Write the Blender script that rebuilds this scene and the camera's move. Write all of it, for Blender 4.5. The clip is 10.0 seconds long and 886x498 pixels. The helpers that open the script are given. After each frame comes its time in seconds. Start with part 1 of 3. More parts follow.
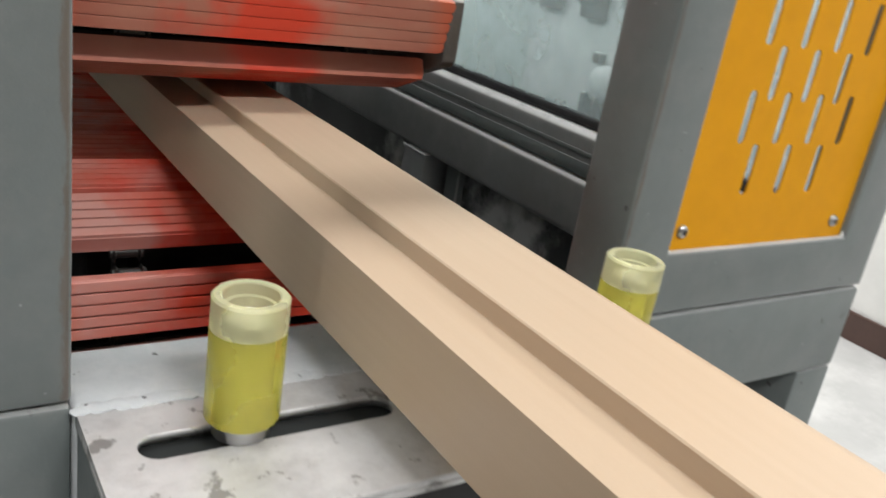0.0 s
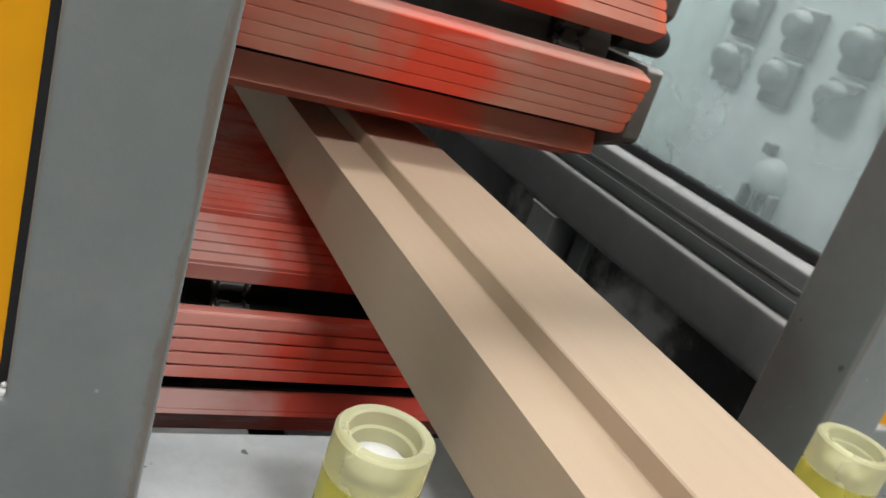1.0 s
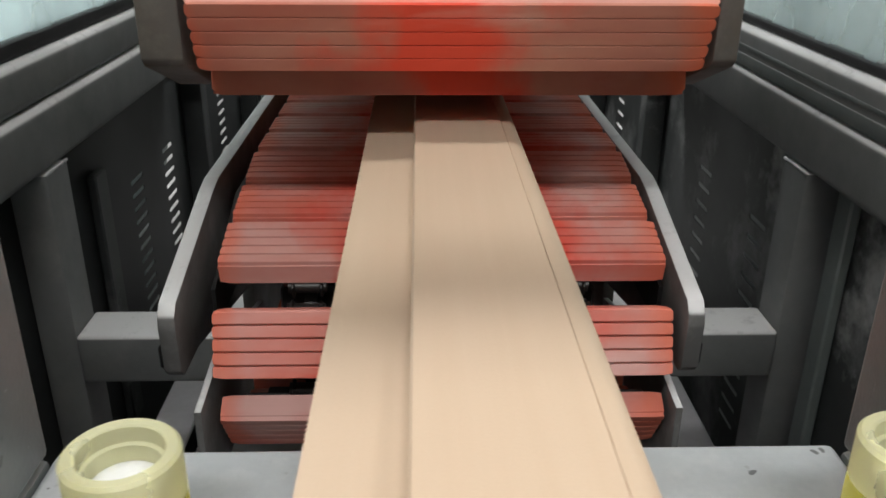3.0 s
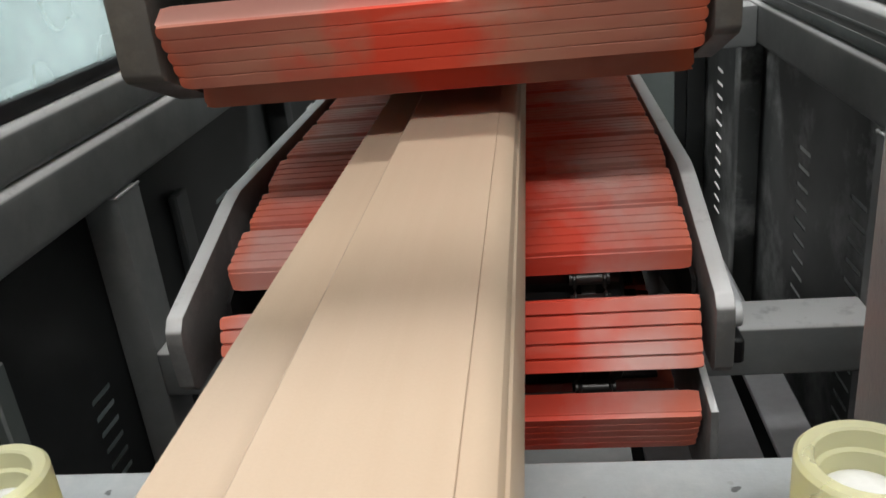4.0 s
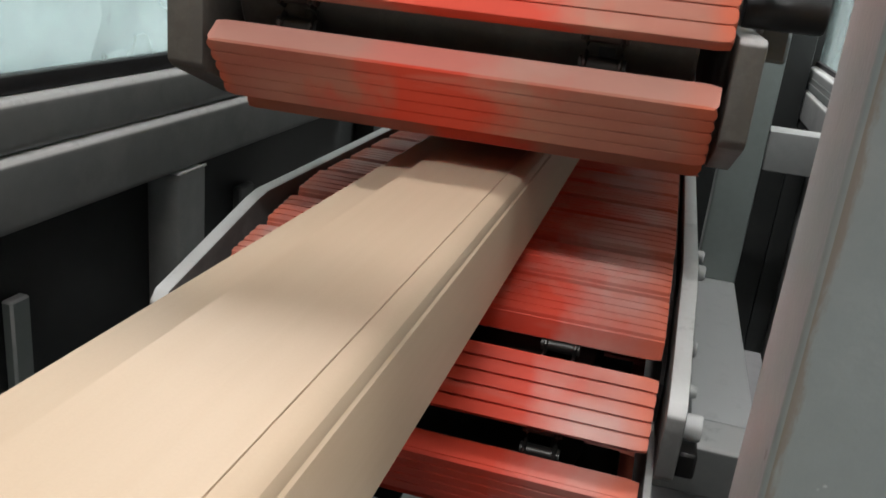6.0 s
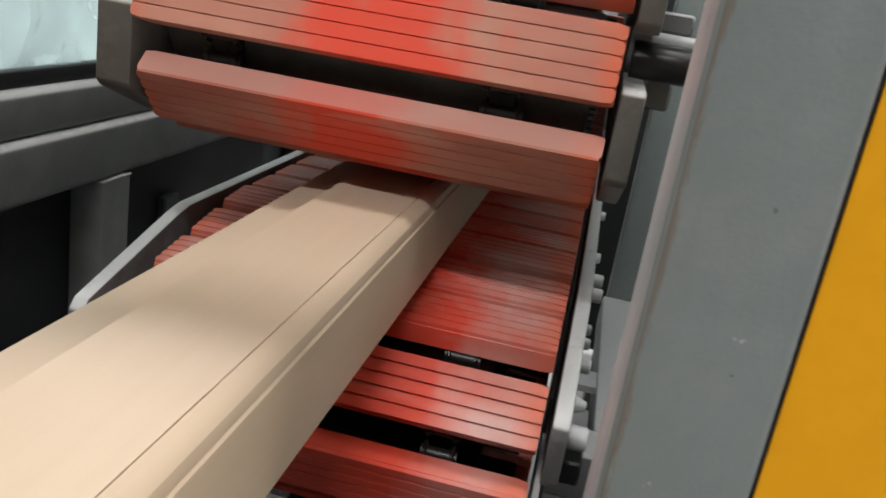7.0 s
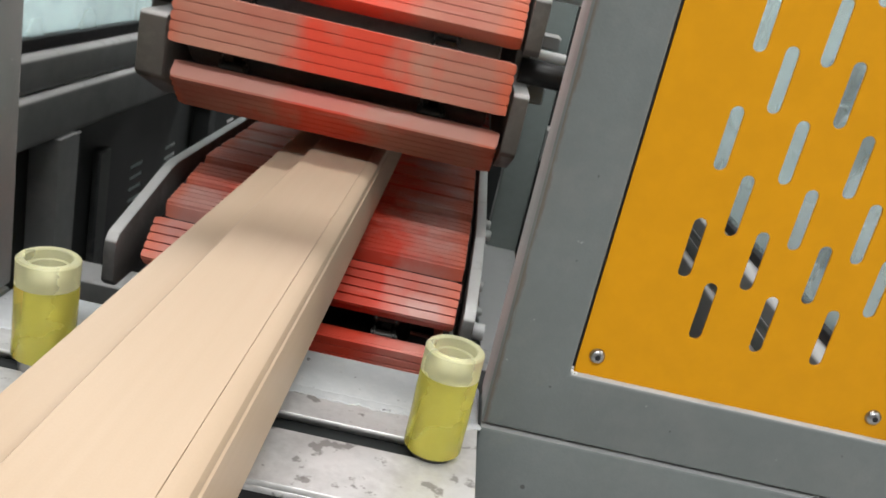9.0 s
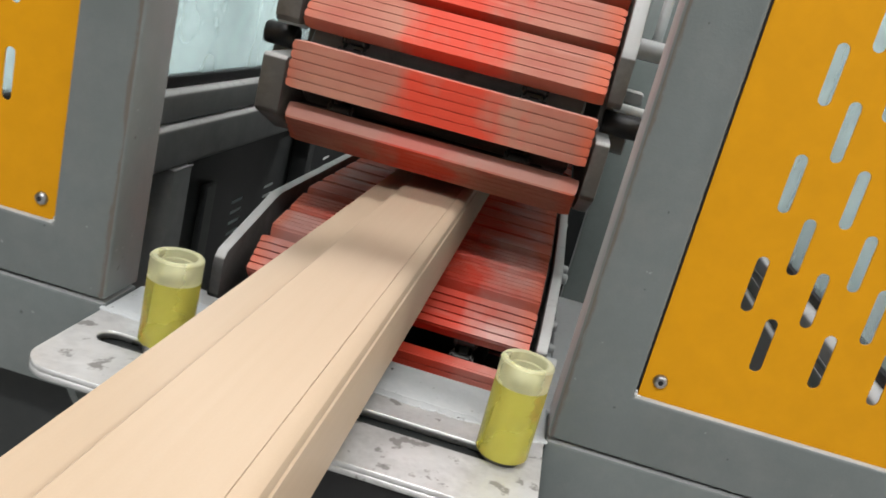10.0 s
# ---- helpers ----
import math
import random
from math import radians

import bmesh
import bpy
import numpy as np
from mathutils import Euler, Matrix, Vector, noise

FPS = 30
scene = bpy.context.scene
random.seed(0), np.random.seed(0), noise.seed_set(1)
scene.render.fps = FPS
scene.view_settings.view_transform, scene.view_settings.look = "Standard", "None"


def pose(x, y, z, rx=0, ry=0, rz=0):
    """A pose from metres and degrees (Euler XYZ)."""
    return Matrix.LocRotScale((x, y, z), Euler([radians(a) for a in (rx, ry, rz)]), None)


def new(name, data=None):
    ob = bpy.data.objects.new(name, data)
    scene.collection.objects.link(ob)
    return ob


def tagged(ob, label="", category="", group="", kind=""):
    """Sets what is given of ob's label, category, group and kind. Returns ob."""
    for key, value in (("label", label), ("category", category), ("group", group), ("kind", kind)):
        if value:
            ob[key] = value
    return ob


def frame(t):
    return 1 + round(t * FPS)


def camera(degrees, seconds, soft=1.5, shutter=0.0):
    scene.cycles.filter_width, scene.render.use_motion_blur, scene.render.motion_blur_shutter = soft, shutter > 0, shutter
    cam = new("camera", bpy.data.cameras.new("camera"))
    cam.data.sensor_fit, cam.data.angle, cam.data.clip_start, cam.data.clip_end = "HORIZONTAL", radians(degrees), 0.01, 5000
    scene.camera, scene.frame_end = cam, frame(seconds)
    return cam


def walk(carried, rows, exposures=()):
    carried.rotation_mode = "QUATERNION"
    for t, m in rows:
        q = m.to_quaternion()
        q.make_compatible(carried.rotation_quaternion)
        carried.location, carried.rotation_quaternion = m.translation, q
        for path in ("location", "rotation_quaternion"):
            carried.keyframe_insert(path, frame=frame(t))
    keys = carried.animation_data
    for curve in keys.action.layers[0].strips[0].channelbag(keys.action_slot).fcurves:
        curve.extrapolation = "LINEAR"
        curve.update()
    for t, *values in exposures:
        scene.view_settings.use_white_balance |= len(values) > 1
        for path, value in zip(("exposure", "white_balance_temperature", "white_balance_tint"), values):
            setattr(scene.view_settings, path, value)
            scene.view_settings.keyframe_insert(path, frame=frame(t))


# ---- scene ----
cam = camera(55.72, 10.0, soft=1.6, shutter=0.4)
walk(cam, [
    (0, pose(-0.2603, -0.4051, 1.1822, 69.33, -9.10, -32.04)),
    (0.5, pose(-0.2595, -0.3290, 1.1815, 69.73, -13.31, -28.48)),
    (1, pose(-0.2476, -0.2821, 1.1755, 69.27, -17.26, -22.53)),
    (1.5, pose(-0.2024, -0.2750, 1.1719, 67.79, -17.87, -14.88)),
    (2, pose(-0.1568, -0.2987, 1.1854, 66.30, -12.71, -8.08)),
    (3.3, pose(0.0187, -0.2681, 1.1669, 66.67, 2.64, 0.20)),
    (3.5, pose(0.0335, -0.2651, 1.1631, 66.84, 4.31, 1.65)),
    (4, pose(0.0696, -0.2464, 1.1578, 66.97, 5.70, 5.25)),
    (4.5, pose(0.0821, -0.2478, 1.1552, 67.65, 1.66, 8.42)),
    (5, pose(0.1169, -0.2510, 1.1390, 68.29, -3.22, 13.69)),
    (6.5, pose(0.1467, -0.2475, 1.1685, 71.53, -6.97, 15.05)),
    (7, pose(0.1610, -0.2829, 1.1771, 71.98, -9.11, 11.85)),
    (7.5, pose(0.1565, -0.3557, 1.1905, 70.62, -11.75, 9.06)),
    (8, pose(0.1249, -0.4083, 1.2072, 68.70, -12.61, 5.46)),
    (8.5, pose(0.1014, -0.4824, 1.2145, 68.60, -12.26, 2.14)),
    (9, pose(0.1245, -0.5410, 1.2349, 70.64, -12.26, 3.24)),
    (9.5, pose(0.1397, -0.5728, 1.2307, 73.13, -12.86, 7.74)),
    (10, pose(0.1296, -0.6072, 1.2269, 73.26, -14.00, 9.55)),
])

# ---- world and lights ----
world = bpy.data.worlds.new("world")
scene.world = world
world.use_nodes = True
world.node_tree.nodes["Background"].inputs["Color"].default_value = (0.85, 0.93, 1.0, 1)
world.node_tree.nodes["Background"].inputs["Strength"].default_value = 0.25
scene.view_settings.exposure = -0.50


def ceiling_lamp(x, y, z, length, width, power, turn=0):
    lamp = bpy.data.lights.new("tube_light", "AREA")
    lamp.shape, lamp.size, lamp.size_y = "RECTANGLE", length, width
    lamp.energy, lamp.color = power, (1.0, 0.99, 0.985)
    ob = new("tube_light", lamp)
    ob.matrix_world = pose(x, y, z, 0, 0, turn)
    return ob


for lx, ly, power in ((0.05, 0.0, 32), (-2.0, 0.0, 32), (2.0, 0.0, 54), (0.0, -1.9, 105), (-2.0, -2.5, 38), (2.0, -2.5, 26), (0.08, 2.5, 12), (-2.0, 2.5, 120), (2.0, 2.5, 165)):
    ceiling_lamp(lx, ly, 3.2, 1.4, 0.22, power, 90 if lx > 1 else 0)


# ---- materials ----
def material(name, color, rough=0.5, metal=0.0, spots=None, spot_scale=20.0, spot_amount=0.4, grain=0.0, grain_scale=300.0, coat=0.0, rough_var=0.1, dust=None, dust_amount=0.0, dust_scale=6.0, chips=0.0, stain=0.0, settled=0.0, settled_from=(0.25, 0.65), settled_col=(0.66, 0.665, 0.655)):
    """A paint, metal or plastic with variation at two scales, fine relief and, if given, dust patches."""
    m = bpy.data.materials.new(name)
    m.use_nodes = True
    nt = m.node_tree
    bsdf = nt.nodes["Principled BSDF"]
    link = nt.links.new
    tc = nt.nodes.new("ShaderNodeTexCoord")

    def noise_tex(scale, detail=6.0, rough_n=0.6):
        n = nt.nodes.new("ShaderNodeTexNoise")
        n.inputs["Scale"].default_value, n.inputs["Detail"].default_value, n.inputs["Roughness"].default_value = scale, detail, rough_n
        link(tc.outputs["Object"], n.inputs["Vector"])
        return n.outputs["Fac"]

    def ramp(fac, lo, hi):
        r = nt.nodes.new("ShaderNodeMapRange")
        r.inputs["From Min"].default_value, r.inputs["From Max"].default_value = lo, hi
        link(fac, r.inputs["Value"])
        return r.outputs["Result"]

    def mix(fac, a, b, amount=1.0):
        mx = nt.nodes.new("ShaderNodeMix")
        mx.data_type = "RGBA"
        mu = nt.nodes.new("ShaderNodeMath")
        mu.operation = "MULTIPLY"
        mu.inputs[1].default_value = amount
        link(fac, mu.inputs[0])
        link(mu.outputs[0], mx.inputs["Factor"])
        for sock, val in (("A", a), ("B", b)):
            s = [i for i in mx.inputs if i.name == sock and i.type == "RGBA"][0]
            if isinstance(val, tuple):
                s.default_value = (*val, 1)
            else:
                link(val, s)
        return [o for o in mx.outputs if o.type == "RGBA"][0]

    col = mix(ramp(noise_tex(spot_scale), 0.35, 0.7), color, spots or tuple(c * 0.75 for c in color), spot_amount)
    col = mix(ramp(noise_tex(spot_scale * 9, 3), 0.35, 0.65), col, tuple(c * 0.8 for c in color), 0.3)
    if dust:
        col = mix(ramp(noise_tex(dust_scale, 8, 0.7), 0.48, 0.68), col, dust, dust_amount)
    if chips:
        col = mix(ramp(noise_tex(70, 2, 0.5), 0.715, 0.735), col, (0.05, 0.05, 0.048), chips)
        col = mix(ramp(noise_tex(110, 2, 0.5), 0.735, 0.75), col, (0.36, 0.37, 0.36), chips * 0.6)
    if stain:
        col = mix(ramp(noise_tex(34, 4, 0.6), 0.585, 0.625), col, (0.20, 0.19, 0.18), stain)
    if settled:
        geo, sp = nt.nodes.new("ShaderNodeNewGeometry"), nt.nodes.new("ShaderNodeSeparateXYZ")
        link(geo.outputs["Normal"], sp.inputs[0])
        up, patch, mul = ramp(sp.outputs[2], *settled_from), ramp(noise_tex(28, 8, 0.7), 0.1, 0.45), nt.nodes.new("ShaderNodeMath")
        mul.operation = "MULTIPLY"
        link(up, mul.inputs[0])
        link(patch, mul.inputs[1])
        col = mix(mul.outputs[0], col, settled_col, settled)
    link(col, bsdf.inputs["Base Color"])
    bsdf.inputs["Metallic"].default_value = metal
    r = nt.nodes.new("ShaderNodeMapRange")
    r.inputs["To Min"].default_value, r.inputs["To Max"].default_value = max(rough - rough_var, 0.02), min(rough + rough_var, 1)
    link(noise_tex(spot_scale * 2), r.inputs["Value"])
    link(r.outputs["Result"], bsdf.inputs["Roughness"])
    bsdf.inputs["Coat Weight"].default_value = coat
    if grain:
        b = nt.nodes.new("ShaderNodeBump")
        b.inputs["Strength"].default_value, b.inputs["Distance"].default_value = grain, 0.0006
        link(noise_tex(grain_scale, 4), b.inputs["Height"])
        link(b.outputs["Normal"], bsdf.inputs["Normal"])
    m["bsdf"] = bsdf.name
    return m


def tools(m):
    nt = m.node_tree
    return nt, nt.nodes["Principled BSDF"], nt.links.new


GREY = material("grey_paint", (0.150, 0.170, 0.167), 0.42, 0, (0.112, 0.130, 0.125), 9, 0.6, 0.25, 420, rough_var=0.08, dust=(0.22, 0.22, 0.21), dust_amount=0.3, dust_scale=14, settled=0.35, chips=0.8)
# Settled dust here also paints the bright highlights along rounded top edges.
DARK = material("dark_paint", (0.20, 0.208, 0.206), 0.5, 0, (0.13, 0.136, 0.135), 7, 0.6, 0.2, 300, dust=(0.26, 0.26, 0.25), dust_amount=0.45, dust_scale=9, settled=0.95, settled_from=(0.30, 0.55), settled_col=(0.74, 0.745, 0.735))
# Near-black base carries the deep shade inside the bays.
SHEET = material("dark_shade_paint", (0.036, 0.039, 0.039), 0.45, 0, (0.022, 0.024, 0.024), 5, 0.6, 0.2, 300, dust=(0.06, 0.063, 0.06), dust_amount=0.4, dust_scale=5)
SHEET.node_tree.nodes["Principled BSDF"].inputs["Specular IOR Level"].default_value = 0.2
SHEET_DUSTY = material("dusty_sheet_paint", (0.055, 0.060, 0.059), 0.45, 0, (0.03, 0.032, 0.032), 5, 0.6, 0.2, 300, dust=(0.36, 0.37, 0.365), dust_amount=0.75, dust_scale=4.5)


def add_dust_cloud(m, centre, reach, color):
    """A blown patch of settled dust on a sheet, ragged at its rim."""
    nt, bsdf, link = tools(m)
    old = bsdf.inputs["Base Color"].links[0].from_socket
    tc, gap, n, near, mx = [nt.nodes.new("ShaderNode" + k) for k in ("TexCoord", "VectorMath", "TexNoise", "MapRange", "Mix")]
    gap.operation = "DISTANCE"
    gap.inputs[1].default_value = centre
    link(tc.outputs["Object"], gap.inputs[0])
    n.inputs["Scale"].default_value, n.inputs["Detail"].default_value, n.inputs["Roughness"].default_value = 13, 8, 0.62
    link(tc.outputs["Object"], n.inputs["Vector"])
    both = nt.nodes.new("ShaderNodeMath")
    both.operation = "MULTIPLY_ADD"
    both.inputs[1].default_value = -0.42
    link(n.outputs["Fac"], both.inputs[0])
    link(gap.outputs["Value"], both.inputs[2])
    near.inputs["From Min"].default_value, near.inputs["From Max"].default_value = reach - 0.21, reach - 0.30
    link(both.outputs[0], near.inputs["Value"])
    mx.data_type = "RGBA"
    link(near.outputs[0], mx.inputs["Factor"])
    a, b = [k for k in mx.inputs if k.type == "RGBA"]
    link(old, a)
    b.default_value = (*color, 1)
    link([o for o in mx.outputs if o.type == "RGBA"][0], bsdf.inputs["Base Color"])


add_dust_cloud(SHEET_DUSTY, (0.5335, 0.565, 0.735), 0.125, (0.56, 0.57, 0.56))
add_dust_cloud(SHEET_DUSTY, (0.5335, 0.90, 0.79), 0.085, (0.50, 0.51, 0.50))
# Frame grey lightened to look lit; stands in for light on columns.
COLUMN_LIT = material("grey_green_paint_lit", (0.20, 0.23, 0.222), 0.42, 0, (0.16, 0.185, 0.178), 8, 0.6, 0.2, 300, settled=0.6)
TRAY = material("dusty_tray_paint", (0.50, 0.50, 0.51), 0.55, 0, (0.36, 0.36, 0.365), 9, 0.7, 0.2, 200, dust=(0.62, 0.62, 0.61), dust_amount=0.5, dust_scale=3.5)
UPPLATE = material("upper_plate_paint", (0.105, 0.098, 0.088), 0.45, 0, (0.07, 0.064, 0.058), 14, 0.6, 0.25, 300, dust=(0.22, 0.21, 0.19), dust_amount=0.4, dust_scale=22, settled=0.6)
TRACKGREY = material("track_plate_paint", (0.125, 0.125, 0.120), 0.5, 0, (0.09, 0.09, 0.086), 14, 0.6, 0.25, 300, dust=(0.30, 0.30, 0.29), dust_amount=0.35, dust_scale=20, settled=0.8)
BLACK = material("black_steel", (0.012, 0.012, 0.013), 0.35, 0.2, (0.03, 0.028, 0.025), 18, 0.6, 0.2, 200, settled=0.0)
STEEL = material("bare_steel", (0.42, 0.42, 0.42), 0.33, 1.0, (0.25, 0.25, 0.25), 22, 0.7, 0.2, 300, rough_var=0.12)
PALE = material("pale_grey_paint", (0.58, 0.60, 0.60), 0.55, 0, (0.44, 0.455, 0.455), 12, 0.5, 0.2, 300, settled=0.9, settled_col=(0.74, 0.75, 0.75))
ORANGE = material("orange_powder_coat", (0.66, 0.297, 0.002), 0.6, 0, (0.62, 0.274, 0.002), 5, 0.4, 0.08, 700, rough_var=0.05)
CORE = material("white_bearing_core", (0.68, 0.69, 0.68), 0.35, 0, (0.5, 0.5, 0.49), 60, 0.4)
CONCRETE = material("concrete_floor", (0.46, 0.46, 0.45), 0.55, 0, (0.34, 0.34, 0.33), 2.5, 0.8, 0.3, 60, dust=(0.6, 0.6, 0.58), dust_amount=0.5, dust_scale=4)
# For the added, unseen walls and ceiling; grey keeps bounced light low.
UNSEEN_HALL = material("grey_unseen_hall", (0.34, 0.35, 0.36), 0.7, 0, (0.28, 0.29, 0.30), 1.5, 0.6, 0.2, 60)
PLASTER = material("plaster_wall", (0.74, 0.73, 0.70), 0.8, 0, (0.66, 0.65, 0.63), 1.2, 0.6, 0.2, 80)
SKIRT = material("brown_skirting", (0.06, 0.03, 0.022), 0.4, 0, (0.09, 0.05, 0.04), 6, 0.5)
TEALBOX = material("pale_green_enamel", (0.53, 0.58, 0.565), 0.5, 0, (0.46, 0.51, 0.495), 4, 0.5)
WHITEBOX = material("white_enamel", (0.66, 0.67, 0.67), 0.5, 0, (0.5, 0.53, 0.53), 3, 0.5)
GASKET = material("black_rubber_gasket", (0.015, 0.015, 0.016), 0.6, 0, (0.03, 0.03, 0.03), 30, 0.5)


def make_rust():
    """Grey paint with rust bleeding along the inner front edge of the post."""
    m = material("grey_paint_rusty", (0.150, 0.170, 0.167), 0.40, 0, (0.112, 0.130, 0.125), 9, 0.6, 0.25, 420, rough_var=0.08, dust=(0.22, 0.22, 0.21), dust_amount=0.3, dust_scale=14, chips=0.8, settled=0.55, settled_from=(0.55, 0.9))
    nt, bsdf, link = tools(m)
    N = nt.nodes.new
    old = bsdf.inputs["Base Color"].links[0].from_socket
    tc, sep, ab = N("ShaderNodeTexCoord"), N("ShaderNodeSeparateXYZ"), N("ShaderNodeMath")
    link(tc.outputs["Object"], sep.inputs[0])
    ab.operation = "ABSOLUTE"
    link(sep.outputs[0], ab.inputs[0])
    n = N("ShaderNodeTexNoise")
    n.inputs["Scale"].default_value, n.inputs["Detail"].default_value, n.inputs["Roughness"].default_value = 80, 8, 0.75
    mp = N("ShaderNodeMapping")
    mp.inputs["Scale"].default_value = (1, 1, 0.25)
    link(tc.outputs["Object"], mp.inputs["Vector"])
    link(mp.outputs[0], n.inputs["Vector"])
    sh = N("ShaderNodeMath")
    sh.operation = "MULTIPLY_ADD"
    sh.inputs[1].default_value, sh.inputs[2].default_value = -0.016, 0.0
    link(n.outputs["Fac"], sh.inputs[0])
    ad = N("ShaderNodeMath")
    link(ab.outputs[0], ad.inputs[0])
    link(sh.outputs[0], ad.inputs[1])
    mr = N("ShaderNodeMapRange")
    mr.inputs["From Min"].default_value, mr.inputs["From Max"].default_value = 0.1866, 0.1845
    link(ad.outputs[0], mr.inputs["Value"])
    mu = N("ShaderNodeMath")
    mu.operation = "MULTIPLY"
    mu.inputs[1].default_value = 0.75
    front = N("ShaderNodeMath")
    front.operation = "GREATER_THAN"
    front.inputs[1].default_value = 0.1912
    link(ab.outputs[0], front.inputs[0])
    both = N("ShaderNodeMath")
    both.operation = "MULTIPLY"
    link(front.outputs[0], both.inputs[0])
    link(mr.outputs[0], both.inputs[1])
    link(both.outputs[0], mu.inputs[0])
    mx = N("ShaderNodeMix")
    mx.data_type = "RGBA"
    link(mu.outputs[0], mx.inputs["Factor"])
    a, b = [k for k in mx.inputs if k.type == "RGBA"]
    link(old, a)
    b.default_value = (0.115, 0.086, 0.064, 1)
    bsdf.inputs["Sheen Weight"].default_value, bsdf.inputs["Sheen Roughness"].default_value = 0.28, 0.35
    link([o for o in mx.outputs if o.type == "RGBA"][0], bsdf.inputs["Base Color"])
    return m


RUSTY = make_rust()


def make_plate_metal():
    m = material("worn_aluminium", (0.70, 0.70, 0.695), 0.40, 0.35, (0.42, 0.42, 0.415), 18, 0.6, 0.3, 260, rough_var=0.16, dust=(0.30, 0.295, 0.29), dust_amount=0.45, dust_scale=20, stain=0.8, chips=0.45)
    return m


PLATE = make_plate_metal()
ORANGE.node_tree.nodes["Principled BSDF"].inputs["Specular IOR Level"].default_value = 0.2
# Frame grey made pale: overhead light on the crossbeam is in this colour.
BEAMTOP = material("grey_paint_lit", (0.59, 0.615, 0.625), 0.36, 0, (0.43, 0.45, 0.455), 16, 0.6, 0.3, 300, dust=(0.68, 0.68, 0.67), dust_amount=0.4, dust_scale=60, chips=0.8)


PAD_FLANK = 0.0238  # height of a pad's plain flank below the ribs


def make_rubber(name, inner, outer, fresh=1.0, settled=False):
    """Dusty pink-red rubber, fresh red where the profile rubs it."""
    m = bpy.data.materials.new(name)
    m.use_nodes = True
    nt, bsdf, link = tools(m)
    N = nt.nodes.new
    tc, info = N("ShaderNodeTexCoord"), N("ShaderNodeObjectInfo")
    sep = N("ShaderNodeSeparateXYZ")
    link(tc.outputs["Object"], sep.inputs[0])

    def math_node(op, a, b=None):
        n = N("ShaderNodeMath")
        n.operation = op
        for i, v in enumerate((a, b)):
            if v is None:
                continue
            if isinstance(v, (int, float)):
                n.inputs[i].default_value = v
            else:
                link(v, n.inputs[i])
        return n.outputs[0]

    def noise_out(scale, detail=5.0, stretch=(1, 1, 1), shift=None):
        mp = N("ShaderNodeMapping")
        mp.inputs["Scale"].default_value = stretch
        link(tc.outputs["Object"], mp.inputs["Vector"])
        off = N("ShaderNodeVectorMath")
        link(mp.outputs[0], off.inputs[0])
        if shift is not None:
            comb = N("ShaderNodeCombineXYZ")
            link(shift, comb.inputs[0])
            link(shift, comb.inputs[1])
            link(comb.outputs[0], off.inputs[1])
        n = N("ShaderNodeTexNoise")
        n.inputs["Scale"].default_value, n.inputs["Detail"].default_value = scale, detail
        link(off.outputs[0], n.inputs["Vector"])
        return n.outputs["Fac"]

    shift = math_node("MULTIPLY", info.outputs["Random"], 7.0)
    wobble = math_node("MULTIPLY", math_node("SUBTRACT", noise_out(24, 8, (1, 0.7, 0.7), shift), 0.5), 0.15)
    centre = math_node("SUBTRACT", sep.outputs[0], math_node("MULTIPLY", math_node("SUBTRACT", info.outputs["Random"], 0.3), 0.03))
    dist = math_node("ADD", math_node("ABSOLUTE", centre), wobble)
    rub = N("ShaderNodeMapRange")
    rub.inputs["From Min"].default_value, rub.inputs["From Max"].default_value = outer, inner
    link(dist, rub.inputs["Value"])
    dustn = N("ShaderNodeMapRange")
    dustn.inputs["From Min"].default_value, dustn.inputs["From Max"].default_value = 0.35, 0.7
    link(noise_out(16, 8, (0.5, 1, 1), shift), dustn.inputs["Value"])
    tips = N("ShaderNodeMapRange")
    tips.inputs["From Min"].default_value, tips.inputs["From Max"].default_value = 0.142, 0.162
    link(math_node("ADD", math_node("ABSOLUTE", sep.outputs[0]), math_node("MULTIPLY", wobble, 0.3)), tips.inputs["Value"])

    def mixc(fac, a, b):
        mx = N("ShaderNodeMix")
        mx.data_type = "RGBA"
        link(fac, mx.inputs["Factor"])
        for sock, val in (("A", a), ("B", b)):
            s = [i for i in mx.inputs if i.name == sock and i.type == "RGBA"][0]
            if isinstance(val, tuple):
                s.default_value = (*val, 1)
            else:
                link(val, s)
        return [o for o in mx.outputs if o.type == "RGBA"][0]

    base = mixc(dustn.outputs[0], (0.53 * fresh, 0.140 * fresh, 0.095 * fresh) if settled else (0.58, 0.155, 0.112), (0.62 * fresh, 0.278 * fresh, 0.195 * fresh) if settled else (0.62, 0.365, 0.325))
    base = mixc(math_node("MULTIPLY", tips.outputs[0], 0.6), base, (0.72, 0.13, 0.05))
    base = mixc(math_node("MULTIPLY", rub.outputs[0], 0.9), base, (0.68, 0.048, 0.018))
    scuff = N("ShaderNodeMapRange")
    scuff.inputs["From Min"].default_value, scuff.inputs["From Max"].default_value = 0.60, 0.75
    link(noise_out(22, 7, (0.35, 2.2, 1), math_node("ADD", shift, 3.0)), scuff.inputs["Value"])
    base = mixc(math_node("MULTIPLY", scuff.outputs[0], 0.32), base, (0.66, 0.40, 0.33))
    if settled:
        geo, up = N("ShaderNodeNewGeometry"), N("ShaderNodeSeparateXYZ")
        link(geo.outputs["Normal"], up.inputs[0])
        lie = N("ShaderNodeMapRange")
        lie.inputs["From Min"].default_value, lie.inputs["From Max"].default_value = 0.25, 0.6
        link(up.outputs[2], lie.inputs["Value"])
        lie = math_node("MULTIPLY", lie.outputs[0], math_node("LESS_THAN", sep.outputs[2], PAD_FLANK))
        base = mixc(math_node("MULTIPLY", lie, 0.5), base, (0.62, 0.37, 0.32))
